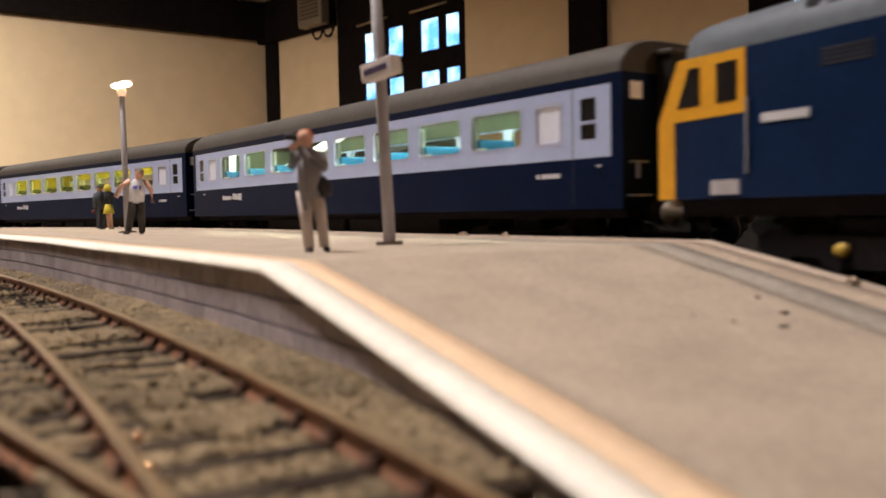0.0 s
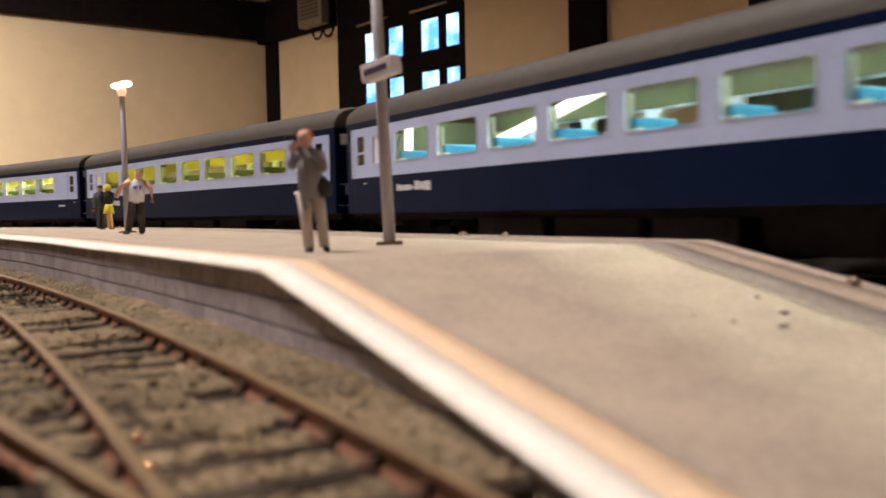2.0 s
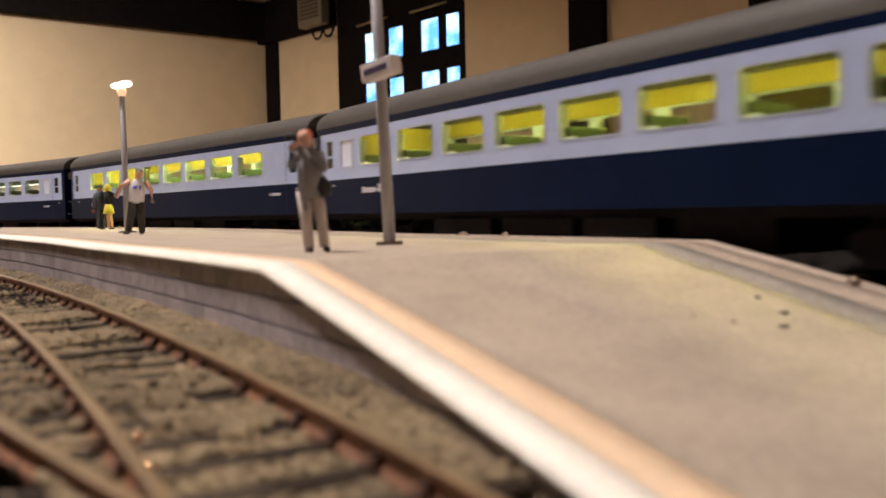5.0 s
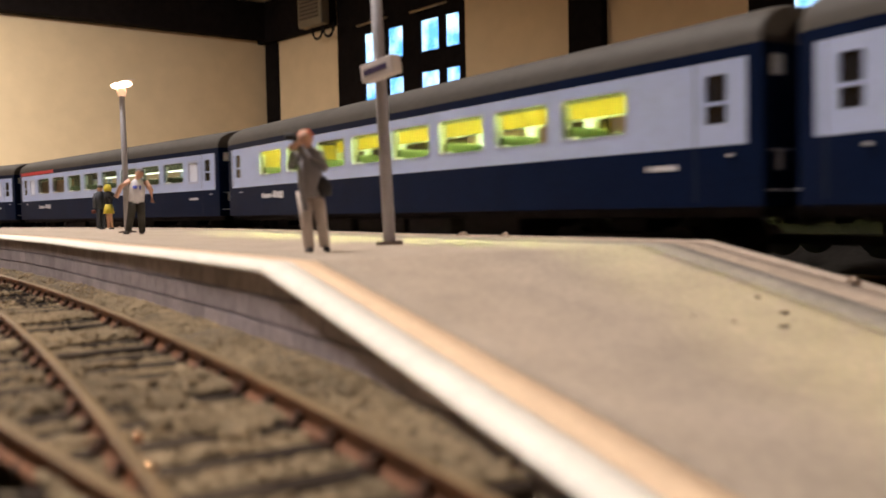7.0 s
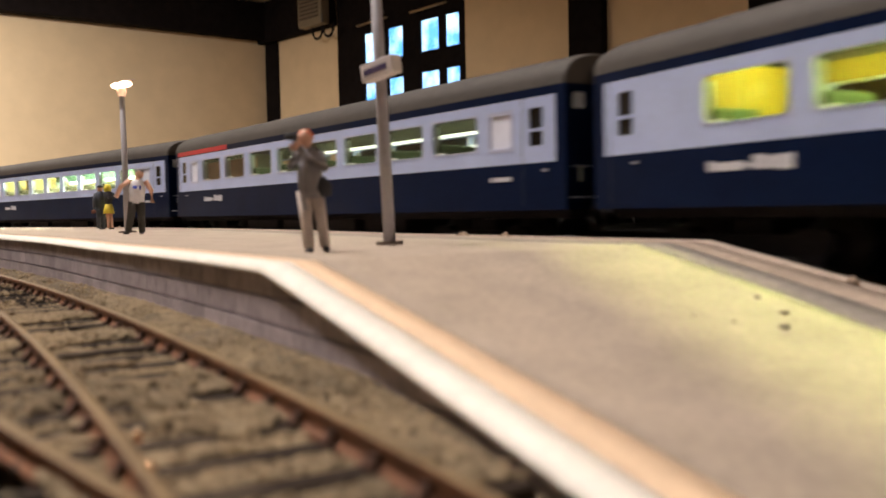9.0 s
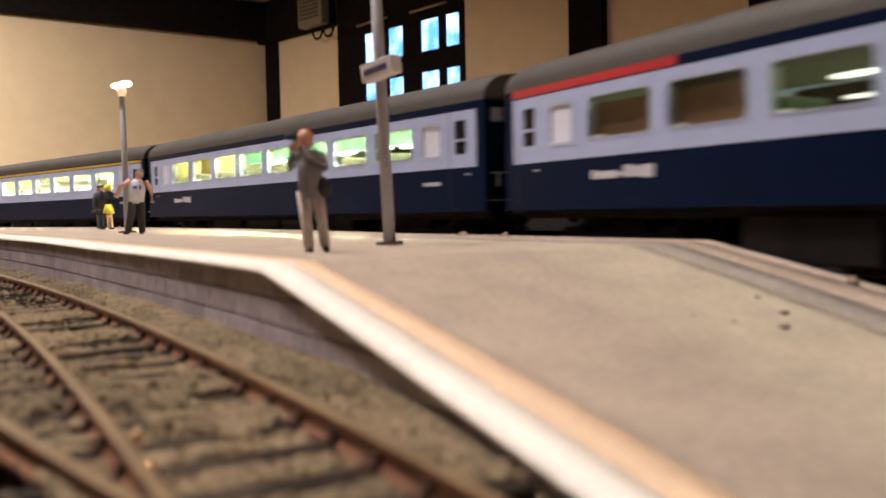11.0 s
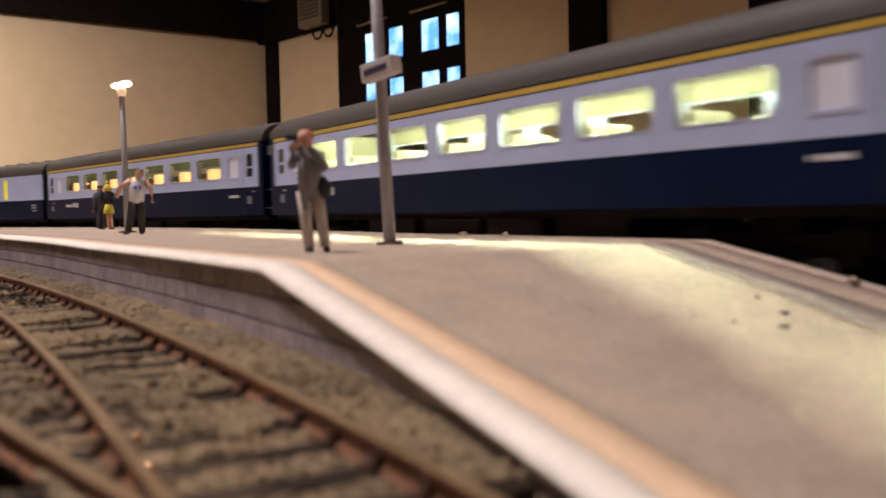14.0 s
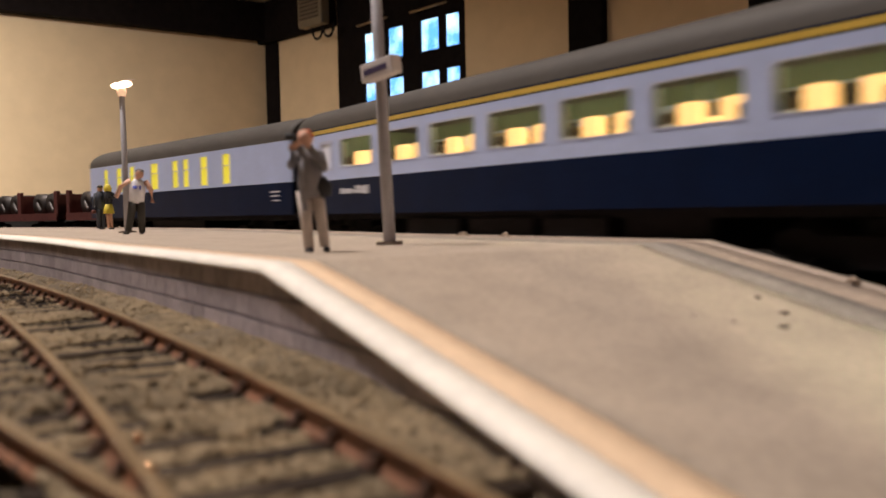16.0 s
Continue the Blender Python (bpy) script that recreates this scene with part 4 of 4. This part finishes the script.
def brake_van():
    c = thing("brake_van", "blue and grey luggage van with narrow yellow-lit windows", "railway coach", group="coaches of the train")
    hl = 0.1110
    lit = [(-0.0885, -0.0830), (-0.0696, -0.0631), (-0.0511, -0.0455), (-0.0236, -0.0152), (0.0022, 0.0080), (0.0142, 0.0197), (0.0325, 0.0390), (0.0540, 0.0605)]
    zb, zt = 0.0262, 0.0420
    t = 0.0009
    yel = mat("van_window_yellow", (0.7, 0.6, 0.05), 0.4, var=0.1, glow=(0.95, 0.80, 0.05), power=0.55)
    for sgn in (-1, 1):
        ya, yb = (-HALF, -HALF + t) if sgn < 0 else (HALF - t, HALF)
        part("body_side", boxes((-hl, hl, ya, yb, SOLE, zb)), BLUE, c, "dark blue painted lower side")
        bs = [(-hl, hl, ya, yb, zb, 0.0275), (-hl, hl, ya, yb, 0.0400, zt)]
        x = -hl
        for a, b in lit:
            bs.append((x, a, ya, yb, 0.0275, 0.0400))
            x = b
        bs.append((x, hl, ya, yb, 0.0275, 0.0400))
        part("grey_panel", boxes(*bs), GREY, c, "pale grey upper side")
        ym = ya + 0.0005 if sgn < 0 else yb - 0.0005
        for a, b in lit:
            w = part("window", boxes((a, b, ym - 0.0002, ym + 0.0002, 0.0275, 0.0400)), yel, c, "yellow glowing narrow window")
            part("window_bar", boxes((a, b, ym - 0.0006, ym + 0.0006, 0.0350, 0.0353)), GREY, w)
        q = (ya - 0.00006, ya) if sgn < 0 else (yb, yb + 0.00006)
        part("lettering", boxes((0.0945, 0.1015, *q, 0.0225, 0.0232), (0.0945, 0.101, *q, 0.0210, 0.0215), (0.096, 0.1015, *q, 0.0192, 0.0197)), MARK, c, "white bars of lettering")
    part("roof", roof_mesh(hl + 0.0004, HALF, zt, CREST - 0.0005, 0.009), ROOF, c, "ribbed dark grey roof")
    part("roof_vents", boxes(*[(-0.1 + 0.02 * i, -0.0965 + 0.02 * i, -0.0025, 0.0025, CREST - 0.0012, CREST + 0.0006) for i in range(11)], bevel=0.0004), ROOF, c)
    for sgn in (-1, 1):
        x = sgn * hl
        part("end_wall", boxes((*sorted((x, x - sgn * 0.0008)), -HALF + t, HALF - t, SOLE, zt)), BELLOWS, c, "black end wall")
        part("gangway", boxes((*sorted((x, x + sgn * 0.004)), -0.0068, 0.0068, SOLE + 0.001, zt + 0.004)), BELLOWS, c, "black gangway bellows")
        for sg in (-1, 1):
            bm = bmesh.new()
            tube(bm, [(x, sg * 0.0113, 0.0128), (x + sgn * 0.004, sg * 0.0113, 0.0128), (x + sgn * 0.0041, sg * 0.0113, 0.0128), (x + sgn * 0.0048, sg * 0.0113, 0.0128)], (0.0009, 0.0009, 0.0028, 0.0026), 14)
            part("buffer", bm, BLACK, c)
    part("cabin_floor", boxes((-hl + 0.001, hl - 0.001, -HALF + t, HALF - t, 0.0185, 0.0192)), mat("cabin_floor", (0.05, 0.045, 0.04), 0.8), c)
    part("underframe", boxes((-hl + 0.002, hl - 0.002, -0.0150, 0.0150, 0.0118, SOLE + 0.0006)), BLACK, c)
    part("equipment_box", boxes((-0.03, 0.03, -0.016, 0.016, 0.005, 0.0122), bevel=0.0004), BLACK, c)
    bogie(c, -0.080)
    bogie(c, 0.080)
    return c


def locomotive():
    c = thing("diesel_locomotive", "blue diesel locomotive with yellow cab end", "locomotive")
    LB = mat("loco_blue_paint", (0.0035, 0.017, 0.060), 0.40, var=0.12, scale=700, bump=0.03, spec=0.12)
    LR = mat("loco_roof", (0.085, 0.105, 0.13), 0.6, var=0.12, scale=500)
    hl, zs, ze = 0.1235, 0.0155, 0.0432
    hw = 0.0180
    bm = bmesh.new()
    # rear and front slope back above the waist
    prof = [(-hl, zs), (hl, zs), (hl, 0.0312), (hl - 0.006, ze), (-hl + 0.006, ze), (-hl, 0.0312)]
    v = [[bm.verts.new((x, y, z)) for x, z in prof] for y in (-hw, hw)]
    bm.faces.new(v[0]), bm.faces.new(v[1][::-1])
    for k in range(6):
        bm.faces.new((v[0][k], v[0][(k + 1) % 6], v[1][(k + 1) % 6], v[1][k]))
    part("body", bm, LB, c, "deep blue body")
    part("roof", roof_mesh(hl - 0.008, hw, ze, 0.0520, 0.018), LR, c, "pale grey roof")
    for sy in (-1, 1):
        part("roof_grille", boxes(*[(-0.088 + 0.0045 * i, -0.0855 + 0.0045 * i, sy * 0.0155 - 0.0012, sy * 0.0155 + 0.0012, 0.0440, 0.0492) for i in range(14)], (-0.089, -0.025, sy * 0.0150 - 0.001, sy * 0.0150 + 0.001, 0.0438, 0.0488)), mat("loco_grille", (0.014, 0.018, 0.026), 0.6), c, "dark roof grille")
    for e in (-1, 1):
        end = boxes((*sorted((e * hl, e * (hl + 0.0002))), -hw - 0.0001, hw + 0.0001, zs, 0.0312))
        part("cab_front", end, YELLOW, c, "yellow cab front")
        bm = bmesh.new()
        box(bm, -0.0001, 0.0001, -hw - 0.0001, hw + 0.0001, 0, 0.0134)
        part("cab_face", bm, YELLOW, c, "yellow cab front", at=pose(e * (hl + 0.0001), 0, 0.0312, 0, -e * 26.5, 0))
        bm = boxes((-0.00012, 0.0, -0.0155, -0.0012, 0.0022, 0.0098), (-0.00012, 0.0, 0.0012, 0.0155, 0.0022, 0.0098)) if e < 0 else boxes((0.0, 0.00012, -0.0155, -0.0012, 0.0022, 0.0098), (0.0, 0.00012, 0.0012, 0.0155, 0.0022, 0.0098))
        part("windscreen", bm, DARKGLASS, c, at=pose(e * (hl + 0.0003), 0, 0.0312, 0, -e * 26.5, 0))
        for sgn in (-1, 1):
            y = sorted((sgn * hw, sgn * (hw + 0.00012)))
            bm = bmesh.new()
            pts = [(hl, zs), (hl, 0.0315), (hl - 0.0057, ze), (0.1003, ze), (0.1003, 0.0313), (hl - 0.0045, 0.0310), (hl - 0.0045, zs)]
            va = [[bm.verts.new((e * x, yy, z)) for x, z in pts] for yy in y]
            bm.faces.new(va[0]), bm.faces.new(va[1][::-1])
            for k in range(7):
                bm.faces.new((va[0][k], va[0][(k + 1) % 7], va[1][(k + 1) % 7], va[1][k]))
            cs = part("cab_side", bm, YELLOW, c, "yellow cab window surround")
            yy = sorted((sgn * (hw + 0.00012), sgn * (hw + 0.00024)))
            for a, b in ((0.1023, 0.1074), (0.1118, 0.1180)):
                bm = bmesh.new()
                cut = 0.0032 if a > 0.11 else 0.0
                pts = [(a, 0.0337), (b, 0.0337), (b - cut, 0.0412), (a, 0.0412)]
                va = [[bm.verts.new((e * x, q, z)) for x, z in pts] for q in yy]
                bm.faces.new(va[0]), bm.faces.new(va[1][::-1])
                for k in range(4):
                    bm.faces.new((va[0][k], va[0][(k + 1) % 4], va[1][(k + 1) % 4], va[1][k]))
                part("window", bm, DARKGLASS, cs, "dark cab window")
            part("number_bar", boxes((*sorted((e * 0.0965, e * 0.0862)), *yy, 0.0290, 0.0306)), MARK, c, "white number bar")
            part("plate", boxes((*sorted((e * 0.1018, e * 0.1090)), *yy, 0.0162, 0.0190)), mat("loco_plate", (0.42, 0.40, 0.42), 0.5), c, "pale grey plate")
            part("louvre", boxes(*[(*sorted((e * 0.0740, e * 0.0840)), *y, 0.0372 + 0.0008 * i, 0.0376 + 0.0008 * i) for i in range(4)]), mat("loco_grille", (0.014, 0.018, 0.026), 0.6), c, "dark louvre")
            part("handrail", boxes((*sorted((e * 0.0996, e * 0.0999)), *sorted((sgn * hw, sgn * (hw + 0.0006))), 0.020, 0.034)), mat("end_grey", (0.36, 0.39, 0.46), 0.5), c)
    part("underframe", boxes((-hl + 0.004, hl - 0.004, -0.0155, 0.0155, 0.0120, zs), (-0.03, 0.03, -0.0165, 0.0165, 0.0045, 0.0125)), BLACK, c)
    for e in (-1, 1):
        for sg in (-1, 1):
            bm = bmesh.new()
            tube(bm, [(e * hl, sg * 0.0113, 0.0128), (e * (hl + 0.0035), sg * 0.0113, 0.0128), (e * (hl + 0.0036), sg * 0.0113, 0.0128), (e * (hl + 0.0042), sg * 0.0113, 0.0128)], (0.0012, 0.0012, 0.0030, 0.0028), 14)
            part("buffer", bm, mat("buffer_steel", (0.25, 0.23, 0.2), 0.4, metal=0.6), c)
    bogie(c, -0.080)
    bogie(c, 0.080)
    bm = bmesh.new()
    tube(bm, [(-0.082, -0.0150, 0.0062), (-0.082, -0.0158, 0.0062)], (0.0014, 0.0012), 12)
    part("axle_box", bm, mat("axle_yellow", (0.55, 0.36, 0.05), 0.5), c, "yellow axle box cover")
    return c


LOCO = locomotive()
TRAIN = [(LOCO, -0.268, 0.080)]
TEAL, OLIVE, BROWNS, PALE = (0.012, 0.20, 0.42), (0.035, 0.06, 0.02), (0.05, 0.042, 0.025), (0.24, 0.22, 0.16)
for D, made in ((0.0, coach("blue and grey coach with teal seats, dim green light", (0.88, 1.0, 0.74), 75.0, "teal", TEAL, (0.055, 0.07, 0.04),
                            tapes=((-0.0750, 0.0318, -0.0180, 0.0442, 0.001, 0.0024), (-0.0990, 0.0300, -0.0985, 0.0395, -0.013, 0.0016)))),
                (0.2744, coach("blue and grey coach lit bright yellow inside", (0.96, 0.92, 0.22), 52.0, "yellow", OLIVE, (0.30, 0.24, 0.02))),
                (0.5478, coach("blue and grey coach lit yellow, without lavatory windows", (0.88, 1.0, 0.32), 140.0, "amber", OLIVE, (0.24, 0.165, 0.008), toilets=False)),
                (0.8237, coach("blue and grey buffet coach with red line", (0.88, 1.0, 0.70), 26.0, "green", OLIVE, (0.055, 0.055, 0.03), stripe=(-0.1282, -0.0702, STRIPER), odd=-0.05,
                               tapes=((-0.05, 0.0375, 0.098, 0.0375, 0.002, 0.0006), (-0.05, 0.0340, 0.098, 0.0340, 0.006, 0.0004)))),
                (1.0989, coach("blue and grey coach lit pale green inside", (0.86, 1.0, 0.62), 380.0, "mint", BROWNS, (0.05, 0.11, 0.075), PB=0.0260,
                               tapes=((0.0085, 0.0362, 0.0250, 0.0366, 0.006, 0.0011), (0.0360, 0.0362, 0.0500, 0.0366, 0.006, 0.0011), (0.0590, 0.0362, 0.0755, 0.0366, 0.006, 0.0011), (0.0840, 0.0362, 0.0990, 0.0366, 0.006, 0.0011),
                                      (-0.0190, 0.0360, -0.0080, 0.0364, 0.005, 0.0010), (-0.0440, 0.0360, -0.0300, 0.0366, 0.005, 0.0010)))),
                (1.3701, coach("blue and grey first class coach lit brightly, yellow line", (0.90, 1.0, 0.66), 390.0, "cream", PALE, (0.12, 0.115, 0.065), first=True, stripe=(-0.1282, 0.1282, STRIPEY), PB=0.0251)),
                (1.6434, coach("blue and grey dining coach with glowing table lamps", (1.0, 0.90, 0.60), 27.0, "dining", BROWNS, (0.09, 0.115, 0.065), first=True, stripe=(-0.1282, 0.1282, STRIPEY), table_lamps=True))):
    TRAIN.append((made, D, 0.0925))
TRAIN.append((brake_van(), 1.8925, 0.080))


# ---- goods wagons waiting on the line behind ----
def coil_wagon(x, y, rz):
    RED = mat("wagon_red", (0.10, 0.025, 0.02), 0.7, var=0.2, scale=500)
    w = thing("steel_wagon", "dark red bogie wagon loaded with steel coils", "goods wagon", pose(x, y, RAILZ, 0, 0, rz), group="goods wagons")
    part("chassis", boxes((-0.09, 0.09, -0.0165, 0.0165, 0.0135, 0.0165), (-0.09, 0.09, -0.0172, -0.0165, 0.0125, 0.0185), (-0.09, 0.09, 0.0165, 0.0172, 0.0125, 0.0185)), RED, w)
    for e in (-0.088, -0.03, 0.03, 0.088):
        part("bulkhead", boxes((e - 0.0018, e + 0.0018, -0.0160, 0.0160, 0.0165, 0.0335), (e - 0.0026, e + 0.0026, -0.0165, -0.0135, 0.0165, 0.0365), (e - 0.0026, e + 0.0026, 0.0135, 0.0165, 0.0165, 0.0365), bevel=0.0003), RED, w)
    CO = mat("coil_steel", (0.06, 0.052, 0.048), 0.5, metal=0.5, var=0.2, scale=300)
    for e in (-0.07, -0.049, -0.010, 0.011, 0.050, 0.070):
        bm = bmesh.new()
        tube(bm, [(e, -0.0095, 0.0258), (e, -0.010, 0.0258), (e, 0.010, 0.0258), (e, 0.0095, 0.0258)], (0.0035, 0.0092, 0.0092, 0.0035), 24)
        part("steel_coil", bm, CO, w, "dull grey steel coil")
    bogie(w, -0.066)
    bogie(w, 0.066)


# wagons hidden behind the train are added to block the pale wall beneath it
for s in (0.15, -0.04, -0.23, -0.42, -0.61, -0.80):
    x, y = arc(s, -0.075)
    coil_wagon(x, y, turn(s))


# ---- the train runs along the curve, gathering speed ----
def phase(t):
    return np.polyval((1.0911338814855e-07, -5.11489251974638e-06, 9.06594784420076e-05, -7.66960284658168e-04, 6.02751857923945e-03, 5.829448404380283e-02, -3.882403108067076e-02), t)


def motions():
    for ob, lag, wheelbase in TRAIN:
        rows = []
        for i in range(33):
            t = i * 0.5
            s = float(phase(t)) - lag
            (xa, ya), (xb, yb) = arc(s + wheelbase), arc(s - wheelbase)
            rows.append((t, pose((xa + xb) / 2, (ya + yb) / 2, RAILZ, 0, 0, math.degrees(math.atan2(ya - yb, xa - xb)))))
        walk(ob, rows)


motions()
